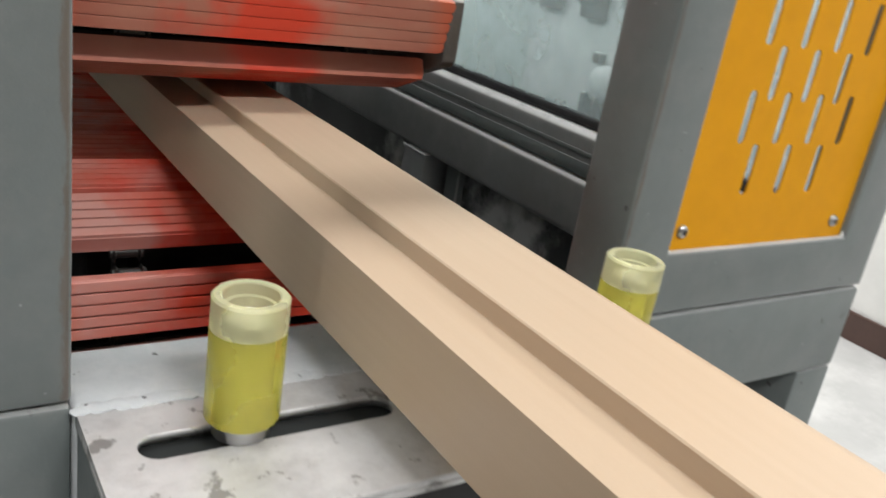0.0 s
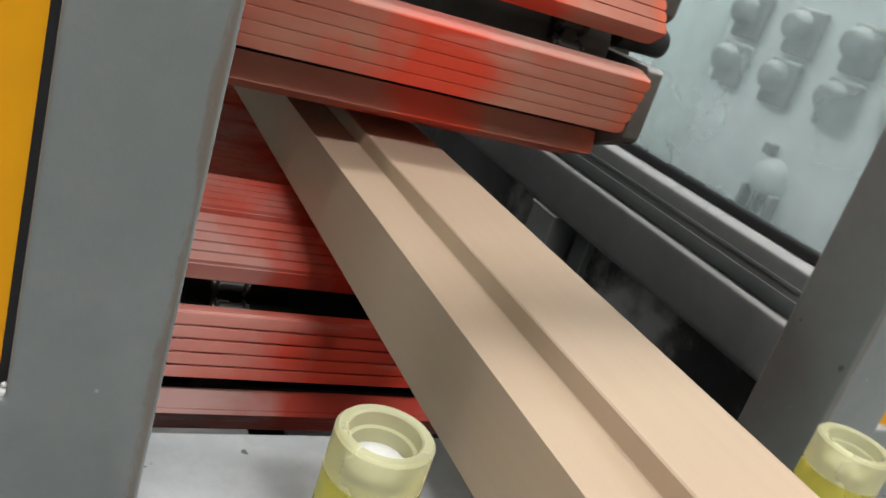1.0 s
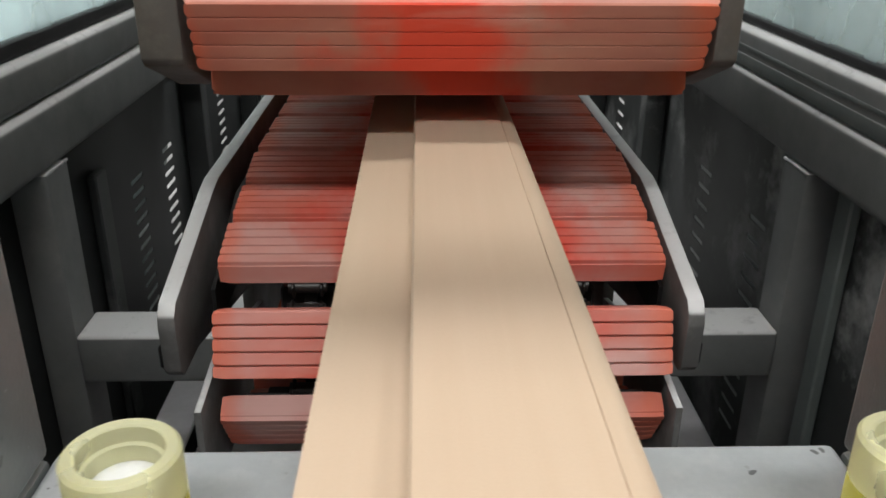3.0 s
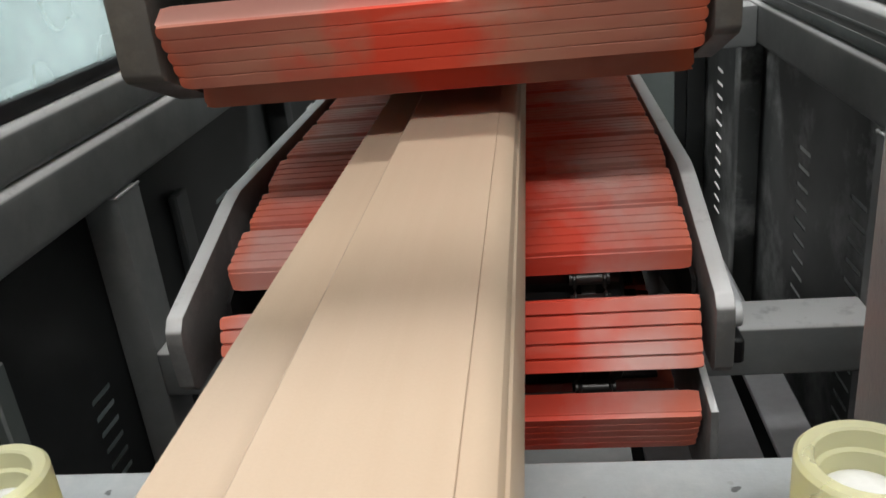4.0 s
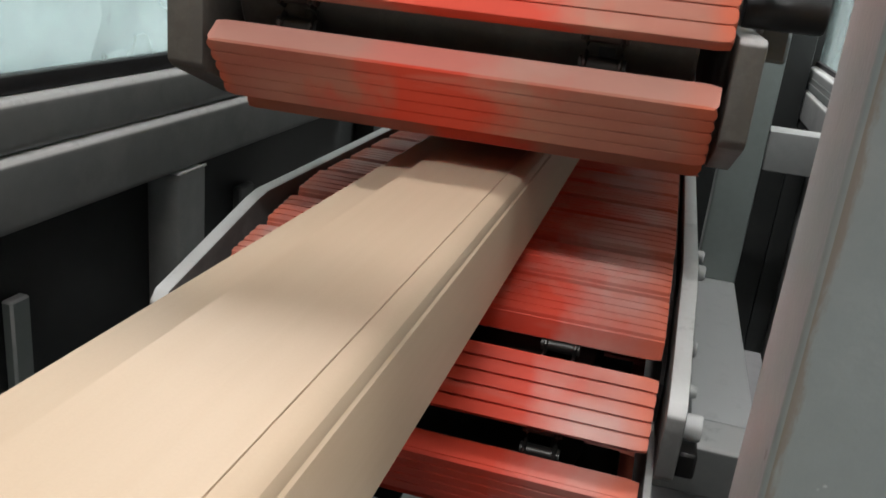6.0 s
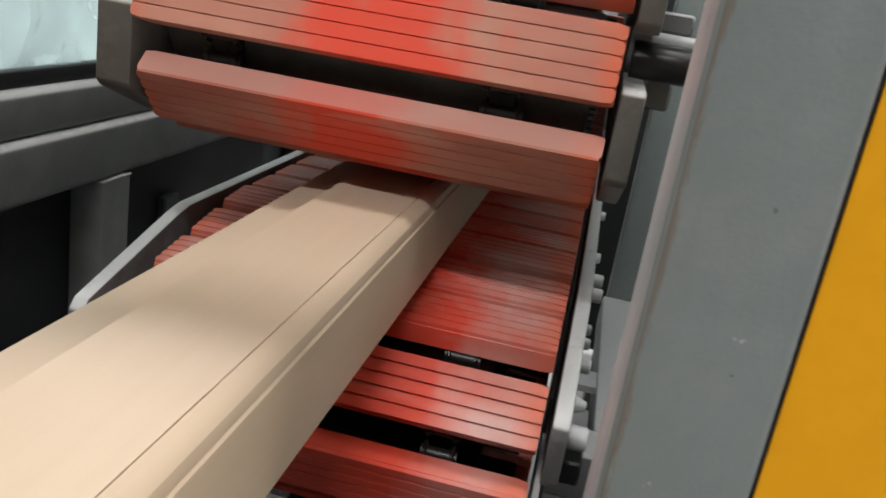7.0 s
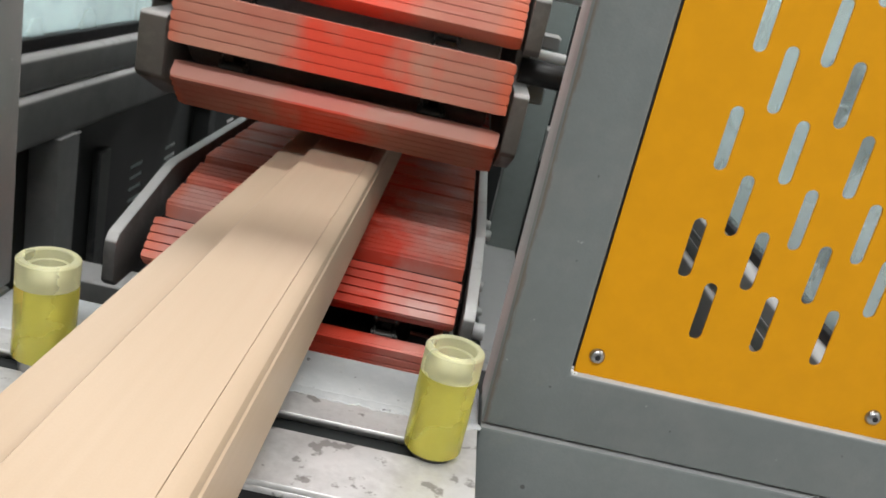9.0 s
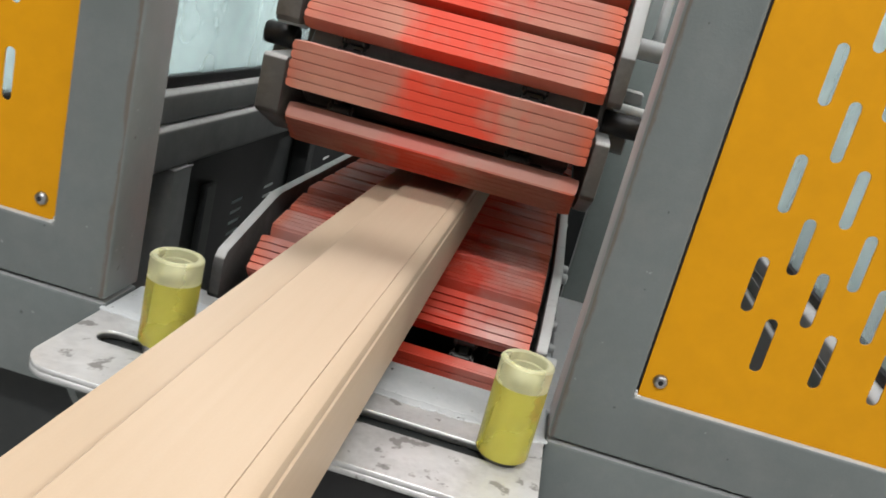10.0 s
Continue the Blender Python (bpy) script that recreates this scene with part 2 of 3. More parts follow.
    link(base, bsdf.inputs["Base Color"])
    bsdf.inputs["Roughness"].default_value = 0.58
    bsdf.inputs["Specular IOR Level"].default_value = 0.35
    bump = N("ShaderNodeBump")
    bump.inputs["Strength"].default_value, bump.inputs["Distance"].default_value = 0.35, 0.0008
    link(noise_out(90, 6, (0.25, 1, 1), shift), bump.inputs["Height"])
    link(bump.outputs[0], bsdf.inputs["Normal"])
    return m


RUBBER = make_rubber("red_rubber", 0.022, 0.066, 0.77, True)
RUBBER_WORN = make_rubber("red_rubber_worn", 0.055, 0.108, 1.1)


def make_board():
    """Tan wood-plastic with a faint lengthwise grain."""
    m = bpy.data.materials.new("tan_wood_plastic")
    m.use_nodes = True
    nt, bsdf, link = tools(m)
    N = nt.nodes.new
    tc, mp = N("ShaderNodeTexCoord"), N("ShaderNodeMapping")
    mp.inputs["Scale"].default_value = (1, 0.03, 1)
    link(tc.outputs["Object"], mp.inputs["Vector"])
    n = N("ShaderNodeTexNoise")
    n.inputs["Scale"].default_value, n.inputs["Detail"].default_value = 160, 6
    link(mp.outputs[0], n.inputs["Vector"])
    cr = N("ShaderNodeValToRGB")
    cr.color_ramp.elements[0].position, cr.color_ramp.elements[0].color = 0.25, (0.485, 0.369, 0.258, 1)
    cr.color_ramp.elements[1].position, cr.color_ramp.elements[1].color = 0.75, (0.508, 0.391, 0.279, 1)
    link(n.outputs["Fac"], cr.inputs[0])
    sp = N("ShaderNodeTexNoise")
    sp.inputs["Scale"].default_value, sp.inputs["Detail"].default_value = 900, 2
    link(tc.outputs["Object"], sp.inputs["Vector"])
    mr = N("ShaderNodeMapRange")
    mr.inputs["From Min"].default_value, mr.inputs["From Max"].default_value = 0.3, 0.7
    mr.inputs["To Min"].default_value, mr.inputs["To Max"].default_value = 0.985, 1.012
    link(sp.outputs["Fac"], mr.inputs["Value"])
    mul = N("ShaderNodeVectorMath")
    mul.operation = "SCALE"
    link(cr.outputs[0], mul.inputs[0])
    link(mr.outputs[0], mul.inputs["Scale"])
    link(mul.outputs[0], bsdf.inputs["Base Color"])
    bsdf.inputs["Roughness"].default_value = 0.46
    bsdf.inputs["Specular IOR Level"].default_value = 0.38
    bump = N("ShaderNodeBump")
    bump.inputs["Strength"].default_value, bump.inputs["Distance"].default_value = 0.03, 0.0003
    link(n.outputs["Fac"], bump.inputs["Height"])
    link(bump.outputs[0], bsdf.inputs["Normal"])
    return m


BOARD = make_board()


def make_clear(name, color, rough, ior=1.45, dusty=0.0, dust_col=(0.6, 0.68, 0.67), trans=1.0):
    m = bpy.data.materials.new(name)
    m.use_nodes = True
    nt, bsdf, link = tools(m)
    bsdf.inputs["Base Color"].default_value = (*color, 1)
    bsdf.inputs["Transmission Weight"].default_value = trans
    bsdf.inputs["Roughness"].default_value = rough
    bsdf.inputs["IOR"].default_value = ior
    N = nt.nodes.new
    tc, n = N("ShaderNodeTexCoord"), N("ShaderNodeTexNoise")
    n.inputs["Scale"].default_value, n.inputs["Detail"].default_value = 9, 8
    link(tc.outputs["Object"], n.inputs["Vector"])
    mr = N("ShaderNodeMapRange")
    mr.inputs["From Min"].default_value, mr.inputs["From Max"].default_value = 0.3, 0.75
    mr.inputs["To Min"].default_value, mr.inputs["To Max"].default_value = max(rough - 0.1, 0.02), rough + 0.1
    link(n.outputs["Fac"], mr.inputs["Value"])
    link(mr.outputs[0], bsdf.inputs["Roughness"])
    if dusty:
        dif = N("ShaderNodeBsdfDiffuse")
        dif.inputs["Color"].default_value = (*dust_col, 1)
        mixs = N("ShaderNodeMixShader")
        m2 = N("ShaderNodeMapRange")
        m2.inputs["From Min"].default_value, m2.inputs["From Max"].default_value = 0.3, 0.7
        m2.inputs["To Min"].default_value, m2.inputs["To Max"].default_value = dusty * 0.6, min(dusty * 1.3, 1)
        link(n.outputs["Fac"], m2.inputs["Value"])
        link(m2.outputs[0], mixs.inputs[0])
        link(bsdf.outputs[0], mixs.inputs[1])
        link(dif.outputs[0], mixs.inputs[2])
        link(mixs.outputs[0], nt.nodes["Material Output"].inputs["Surface"])
    return m


GLASS = make_clear("dusty_safety_glass", (0.87, 0.95, 0.94), 0.05, 1.08, 0.30, (0.61, 0.73, 0.73))
URETHANE = make_clear("yellow_polyurethane", (0.95, 0.88, 0.12), 0.16, 1.3, 0.33, (0.84, 0.77, 0.16), 1.0)
URETHANE_RIM = make_clear("pale_polyurethane", (0.95, 0.93, 0.60), 0.30, 1.12, 0.46, (0.72, 0.71, 0.47), 1.0)


# ---- building helpers ----
def finish(bm, mat, name, smooth=40):
    me = bpy.data.meshes.new(name)
    bmesh.ops.recalc_face_normals(bm, faces=bm.faces)
    bm.to_mesh(me)
    bm.free()
    me.materials.append(mat)
    if smooth:
        for p in me.polygons:
            p.use_smooth = True
        me.set_sharp_from_angle(angle=radians(smooth))
    return me


def thing(name, loc, label, category, group="", kind=""):
    ob = new(name)
    ob.location = loc
    ob.empty_display_size = 0.05
    ob["base"] = [float(v) for v in loc]
    return tagged(ob, label, category, group, kind)


def part(name, bm, mat, parent=None, label="", smooth=40):
    """Links a bmesh, given in world coordinates, as one mesh object under a thing or a part."""
    base = Vector((0, 0, 0))
    if parent is not None and "base" in parent:
        base = Vector(parent["base"])
    bmesh.ops.translate(bm, verts=bm.verts, vec=-base)
    ob = new(name, finish(bm, mat, name, smooth))
    if parent is not None:
        ob.parent = parent
        ob["base"] = [float(v) for v in base]
    if label:
        ob["label"] = label
    return ob


def box(x0, x1, y0, y1, z0, z1, bevel=0.0, segs=2):
    bm = bmesh.new()
    bmesh.ops.create_cube(bm, size=1.0)
    bmesh.ops.scale(bm, verts=bm.verts, vec=(x1 - x0, y1 - y0, z1 - z0))
    bmesh.ops.translate(bm, verts=bm.verts, vec=((x0 + x1) / 2, (y0 + y1) / 2, (z0 + z1) / 2))
    if bevel:
        bmesh.ops.bevel(bm, geom=bm.edges, offset=bevel, segments=segs, affect="EDGES", profile=0.5)
    return bm


def join(a, b):
    me = bpy.data.meshes.new("tmp")
    b.to_mesh(me)
    b.free()
    a.from_mesh(me)
    bpy.data.meshes.remove(me)
    return a


def lathe(profile, centre, axis="z", segs=40):
    """A turned body from (radius, height) pairs round an axis through centre."""
    bm = bmesh.new()
    rings = []
    for r, h in profile:
        ring = []
        for k in range(segs):
            a = 2 * math.pi * k / segs
            p = (r * math.cos(a), r * math.sin(a), h)
            if axis == "x":
                p = (p[2], p[0], p[1])
            elif axis == "y":
                p = (p[0], p[2], p[1])
            ring.append(bm.verts.new((p[0] + centre[0], p[1] + centre[1], p[2] + centre[2])))
        rings.append(ring)
    for r0, r1 in zip(rings, rings[1:]):
        for k in range(segs):
            bm.faces.new((r0[k], r0[(k + 1) % segs], r1[(k + 1) % segs], r1[k]))
    bm.faces.new(rings[0])
    bm.faces.new(rings[-1])
    return bm


def prism(outline, axis, lo, hi, bevel=0.0):
    """Extrudes an outline along an axis. axis x: outline of (y, z); y: (x, z); z: (x, y)."""
    bm = bmesh.new()
    put = {"x": lambda u, v, w: (w, u, v), "y": lambda u, v, w: (u, w, v), "z": lambda u, v, w: (u, v, w)}[axis]
    a = [bm.verts.new(put(u, v, lo)) for u, v in outline]
    b = [bm.verts.new(put(u, v, hi)) for u, v in outline]
    n = len(outline)
    bm.faces.new(a)
    bm.faces.new(b)
    for k in range(n):
        bm.faces.new((a[k], a[(k + 1) % n], b[(k + 1) % n], b[k]))
    bmesh.ops.recalc_face_normals(bm, faces=bm.faces)
    if bevel:
        bmesh.ops.bevel(bm, geom=bm.edges, offset=bevel, segments=2, affect="EDGES", profile=0.5)
    return bm


def ring(x0, x1, z0, z1, hx0, hx1, hz0, hz1, y0, y1, bevel):
    """A welded rectangular frame of square tube, upright, with rounded edges."""
    bm = bmesh.new()
    loops = []
    for a, b, c, d in ((x0, x1, z0, z1), (hx0, hx1, hz0, hz1)):
        for y in (y0, y1):
            loops.append([bm.verts.new(p) for p in ((a, y, c), (b, y, c), (b, y, d), (a, y, d))])
    for p, q in ((0, 1), (2, 3), (0, 2), (1, 3)):
        for k in range(4):
            n = (k + 1) % 4
            bm.faces.new((loops[p][k], loops[p][n], loops[q][n], loops[q][k]))
    bmesh.ops.recalc_face_normals(bm, faces=bm.faces)
    sharp = [e for e in bm.edges if e.calc_face_angle(0) > 1]
    bmesh.ops.bevel(bm, geom=sharp, offset=bevel, segments=3, affect="EDGES", profile=0.5)
    return bm


def rounded(x0, x1, y0, y1, r, n=6):
    pts = []
    for cx, cy, a0 in ((x1 - r, y1 - r, 0), (x0 + r, y1 - r, 90), (x0 + r, y0 + r, 180), (x1 - r, y0 + r, 270)):
        for k in range(n + 1):
            a = radians(a0 + 90 * k / n)
            pts.append((cx + r * math.cos(a), cy + r * math.sin(a)))
    return pts


def slotted(outline, holes, thick, m):
    """A sheet with holes through it; outline and holes lie in a plane, m takes that plane to its place."""
    cu = bpy.data.curves.new("sheet", "CURVE")
    cu.dimensions, cu.fill_mode, cu.extrude = "2D", "BOTH", thick / 2
    for loop in [outline, *holes]:
        sp = cu.splines.new("POLY")
        sp.points.add(len(loop) - 1)
        for p, (u, v) in zip(sp.points, loop):
            p.co = (u, v, 0, 1)
        sp.use_cyclic_u = True
    ob = bpy.data.objects.new("sheet", cu)
    me = bpy.data.meshes.new_from_object(ob)
    bm = bmesh.new()
    bm.from_mesh(me)
    bmesh.ops.remove_doubles(bm, verts=bm.verts, dist=1e-5)
    bm.transform(m)
    bpy.data.objects.remove(ob)
    bpy.data.meshes.remove(me)
    bpy.data.curves.remove(cu)
    return bm


UPRIGHT = Matrix.Rotation(radians(90), 4, "X")  # plane (u, v) -> (x, z)
SIDEWAYS = Matrix(((0, 0, 1, 0), (1, 0, 0, 0), (0, 1, 0, 0), (0, 0, 0, 1)))  # plane (u, v) -> (y, z)

# ---- the hall ----
tagged(part("floor", box(-6, 2.74, -6, 7, -0.1, 0.0), CONCRETE, smooth=0), "pale worn concrete factory floor with dusty patches", "floor", kind="structure")
tagged(part("wall_east", box(2.74, 2.89, -6, 7, 0.0, 3.6), PLASTER, smooth=0), "plain white plaster hall wall", "wall", kind="structure")
tagged(part("wall_west", box(-6.15, -6, -6, 7, 0.0, 3.6), UNSEEN_HALL, smooth=0), "plain grey unseen wall, toned to limit bounced light", "wall", kind="structure")
tagged(part("wall_north", box(-6.15, 2.89, 7, 7.15, 0.0, 3.6), UNSEEN_HALL, smooth=0), "plain grey unseen wall, toned to limit bounced light", "wall", kind="structure")
tagged(part("wall_south", box(-6.15, 2.89, -6.15, -6, 0.0, 3.6), UNSEEN_HALL, smooth=0), "plain grey unseen wall, toned to limit bounced light", "wall", kind="structure")
tagged(part("ceiling", box(-6.15, 2.89, -6.15, 7.15, 3.6, 3.7), UNSEEN_HALL, smooth=0), "plain grey unseen ceiling, toned to limit bounced light", "ceiling", kind="structure")
tagged(part("baseboard", box(2.722, 2.738, -6, 7, 0.0, 0.11, 0.004), SKIRT, smooth=0), "dark brown skirting along the white wall", "baseboard", kind="structure")

# ---- machine frame ----
frame_thing = thing("haul_off_frame", (0, 0, 0), "grey painted steel frame of a haul-off machine with orange guard panels", "machine frame")
A, B, C, D = 0.1895, 0.2427, 0.482, 0.537
SEAM, SILL = 0.924, 0.978
TOP = 1.62


def guard_panel(side):
    """An orange guard with staggered upright slots and four dome screws."""
    holes = []
    rows = [(1.044, 0), (1.087, 1), (1.122, 0), (1.164, 1), (1.207, 0), (1.242, 1), (1.284, 0), (1.325, 1), (1.366, 0), (1.404, 1)]
    for z, even in rows:
        for k in range(4 if even else 3):
            x = (0.2995 if even else 0.3208) + 0.0437 * k
            holes.append([(px * side, pz) for px, pz in rounded(x - 0.0046, x + 0.0046, z - 0.0216, z + 0.0216, 0.0045, 5)])
    x0, x1 = sorted((side * (B + 0.0032), side * (C + 0.003)))
    bm = slotted([(x0, SILL - 0.003), (x1, SILL - 0.003), (x1, 1.563), (x0, 1.563)], holes, 0.002, Matrix.Translation((0, 0.0085, 0)) @ UPRIGHT)
    # Added black strip that draws the shadow line beside the recessed panel.
    part("panel_seal", box(*sorted((side * (B - 0.002), side * (B + 0.010))), 0.0105, 0.0135, SILL - 0.002, 1.562), GASKET, frame_thing, "black strip added to darken the gap at the panel edge", 0)
    panel = part("guard_panel", bm, ORANGE, frame_thing, "orange powder-coated sheet with staggered slots", 0)
    for x in (0.2588, 0.4626):
        for z in (0.9939, 1.545):
            screw = lathe([(0.0001, -0.0032), (0.0028, -0.0031), (0.0045, -0.0022), (0.0056, -0.0006), (0.0058, 0.002)], (side * x, 0.0067, z), "y", 20)
            s = part("screw", screw, STEEL, panel, "domed steel socket screw")
            part("socket", lathe([(0.0022, -0.0002), (0.0022, 0.0006)], (side * x, 0.0034, z), "y", 6), BLACK, panel)
    for x, dx in ((B, 1), (C, -1)):
        blob = bmesh.new()
        for k, (u, v, r) in enumerate(((0.0, 0.0, 0.0020), (0.003, -0.001, 0.0016), (0.0, 0.003, 0.0012))):
            bmesh.ops.create_icosphere(blob, subdivisions=2, radius=r, matrix=Matrix.Translation((side * (x + dx * (u + 0.001)), 0.0045, SILL + 0.001 + v)))
        part("sealant", blob, PALE, panel, "dab of grey-white sealant")
    return panel


for side in (-1, 1):
    def sx(a, b):
        return sorted((side * a, side * b))

    part("guard_frame", ring(*sx(A, D), SEAM + 0.001, TOP, *sx(B, C), SILL, 1.56, 0.0, 0.055, 0.003), RUSTY, frame_thing, "grey welded steel frame with rust along its inner edge")
    guard_panel(side)
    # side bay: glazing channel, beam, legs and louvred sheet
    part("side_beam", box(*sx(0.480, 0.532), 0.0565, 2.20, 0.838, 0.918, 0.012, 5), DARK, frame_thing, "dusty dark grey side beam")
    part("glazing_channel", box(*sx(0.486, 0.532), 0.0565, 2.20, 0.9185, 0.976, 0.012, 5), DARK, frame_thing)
    part("glazing_channel", box(*sx(0.500, 0.522), 0.0565, 2.20, 0.9765, 0.989 if side > 0 else 0.996, 0.003, 2), GASKET, frame_thing, "black rubber glazing strip")
    pane = part("window_pane", box(*sx(0.507, 0.512), 0.058, 2.198, 0.983, 1.60), GLASS, frame_thing, "dusty greenish safety glass", 0)
    pane.visible_shadow = False
    part("top_beam", box(*sx(0.480, 0.532), 0.0565, 2.20, 1.56, TOP, 0.005, 2), DARK, frame_thing)
    part("leg", box(*sx(0.4785, 0.530), 0.730, 0.800, 0.02, 0.8375, 0.005, 2), DARK, frame_thing)
    # Far leg coloured near-black for the shade it stands in.
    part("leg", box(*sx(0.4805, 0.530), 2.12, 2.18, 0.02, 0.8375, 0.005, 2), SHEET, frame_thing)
    part("corner_leg", box(*sx(0.481, D), 0.0, 0.056, 0.0, 0.834, 0.004, 2), GREY, frame_thing)
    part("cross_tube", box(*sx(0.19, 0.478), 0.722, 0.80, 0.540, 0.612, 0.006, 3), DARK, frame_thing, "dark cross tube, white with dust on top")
    weld = bmesh.new()
    rng = random.Random(side + 9)
    for k in range(26):
        bmesh.ops.create_icosphere(weld, subdivisions=1, radius=0.0010 + 0.0018 * rng.random(), matrix=Matrix.Translation((side * 0.4795, 0.731 + 0.068 * k / 25, 0.8372)))
    part("weld_bead", weld, PALE, frame_thing, "dusty weld bead")
    if side > 0:
        part("channel_lip", box(0.4832, 0.4858, 0.0565, 2.20, 0.9195, 0.938, 0.0012, 2), GREY, frame_thing)
        part("channel_lip", box(0.4842, 0.4858, 0.0565, 2.20, 0.9455, 0.9515, 0.0010, 2), GREY, frame_thing)
    # Darker than the front leg: bay shade is put into its colour.
    part("leg", box(*sx(0.484, 0.530), 1.53, 1.58, 0.02, 0.8375, 0.005, 2), SHEET_DUSTY if side > 0 else SHEET, frame_thing)
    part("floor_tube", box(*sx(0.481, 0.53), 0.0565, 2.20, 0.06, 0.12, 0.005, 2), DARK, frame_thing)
    # louvred sheet
    holes = []
    drop = 0.0345 if side > 0 else 0.0255
    for yc in ((0.52, 0.975, 1.24, 1.95) if side > 0 else (0.66, 1.202, 1.403, 1.90)):
        for k in range(12 if side > 0 else 16):
            first_z, wide = (0.583, 0.026) if yc == 0.66 else (0.669, 0.034)
            holes.append(rounded(yc - wide, yc + wide, first_z - drop * k, first_z + 0.009 - drop * k, 0.0043, 3))
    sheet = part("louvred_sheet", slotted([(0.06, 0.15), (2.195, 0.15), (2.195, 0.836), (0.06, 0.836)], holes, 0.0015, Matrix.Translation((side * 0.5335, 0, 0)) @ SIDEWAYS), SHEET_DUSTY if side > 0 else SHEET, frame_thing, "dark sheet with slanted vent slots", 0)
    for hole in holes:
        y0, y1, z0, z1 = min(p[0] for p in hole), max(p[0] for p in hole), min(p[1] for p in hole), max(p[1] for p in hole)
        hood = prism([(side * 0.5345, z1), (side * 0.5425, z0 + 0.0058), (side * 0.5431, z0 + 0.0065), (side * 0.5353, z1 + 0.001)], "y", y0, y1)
        # Near hoods coloured pale as if catching light, far ones dimmer.
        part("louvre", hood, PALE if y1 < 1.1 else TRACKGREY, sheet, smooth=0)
    # Rear post darkened likewise, shade given as colour.
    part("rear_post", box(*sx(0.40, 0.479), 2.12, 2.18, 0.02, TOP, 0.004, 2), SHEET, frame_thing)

part("base_beam", box(-D, -0.1895, -0.0005, 0.056, 0.8345, SEAM - 0.0015, 0.004, 2), GREY, frame_thing)
part("base_beam", box(0.1895, D, -0.0005, 0.056, 0.8345, SEAM - 0.0015, 0.004, 2), GREY, frame_thing)
part("centre_beam", box(-0.1893, 0.1893, 0.0005, 0.062, 0.8345, 0.9215, 0.004, 3), BEAMTOP, frame_thing, "grey crossbeam coloured pale as lit from above, dusty and speckled")
# Rear sheets are added, near-black like the shaded bays.
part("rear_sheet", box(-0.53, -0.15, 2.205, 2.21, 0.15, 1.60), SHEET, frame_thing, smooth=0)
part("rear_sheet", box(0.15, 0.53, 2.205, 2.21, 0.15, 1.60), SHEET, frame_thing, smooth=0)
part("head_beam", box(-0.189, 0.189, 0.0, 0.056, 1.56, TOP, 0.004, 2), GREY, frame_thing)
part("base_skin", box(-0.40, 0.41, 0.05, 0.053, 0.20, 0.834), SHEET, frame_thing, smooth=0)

# ---- caterpillar tracks ----
PITCH_R, PAD_H = 0.064, 0.026
NOSE_Y, REAR_Y = 0.330, 1.42
RAMP = radians(10)
SPEED = 0.0043
LEAN, RISE = 127, 0.15  # the upper track leaves its nose on a steep straight run


def loop_points(zc, flat, lean=180, rise=0.0):
    """The chain line of a track in the (y, z) plane, in the way it runs: over the nose, up the ramp, along the flat and back."""
    pts = []
    lean = radians(lean)
    for k in range(8 if rise else 0):
        back = rise * (1 - k / 8)
        pts.append((NOSE_Y - PITCH_R * math.sin(lean) - back * math.cos(lean), zc + PITCH_R * math.cos(lean) - back * math.sin(lean)))
    for k in range(0, 86):
        a = lean - (lean - RAMP) * k / 85
        pts.append((NOSE_Y - PITCH_R * math.sin(a), zc + PITCH_R * math.cos(a)))
    y1, z1 = pts[-1]
    run = (flat - z1) / math.tan(RAMP)
    for k in range(1, 7):
        pts.append((y1 + run * k / 6, z1 + (flat - z1) * k / 6))
    y2 = y1 + run
    far = REAR_Y + NOSE_Y - y2
    for k in range(1, 60):
        pts.append((y2 + (far - y2) * k / 60, flat))
    half = [(REAR_Y + NOSE_Y - y, z) for y, z in pts[:92 + (8 if rise else 0)]][::-1]
    pts += half
    (yb, zb), ya = pts[-1], pts[0][0]
    for k in range(1, 60):
        pts.append((yb + (ya - yb) * k / 60, zb))
    pts.append(pts[0])
    return np.array(pts)


def loop_at(pts, cum, s):
    s = s % cum[-1]
    i = min(int(np.searchsorted(cum, s, side="right")) - 1, len(pts) - 2)
    w = (s - cum[i]) / (cum[i + 1] - cum[i])
    p = pts[i] * (1 - w) + pts[i + 1] * w
    e = 0.012
    a, b = [np.array([np.interp((s + k) % cum[-1], cum, pts[:, c]) for c in (0, 1)]) for k in (-e, e)]
    t = b - a
    return p, math.atan2(t[1], t[0])


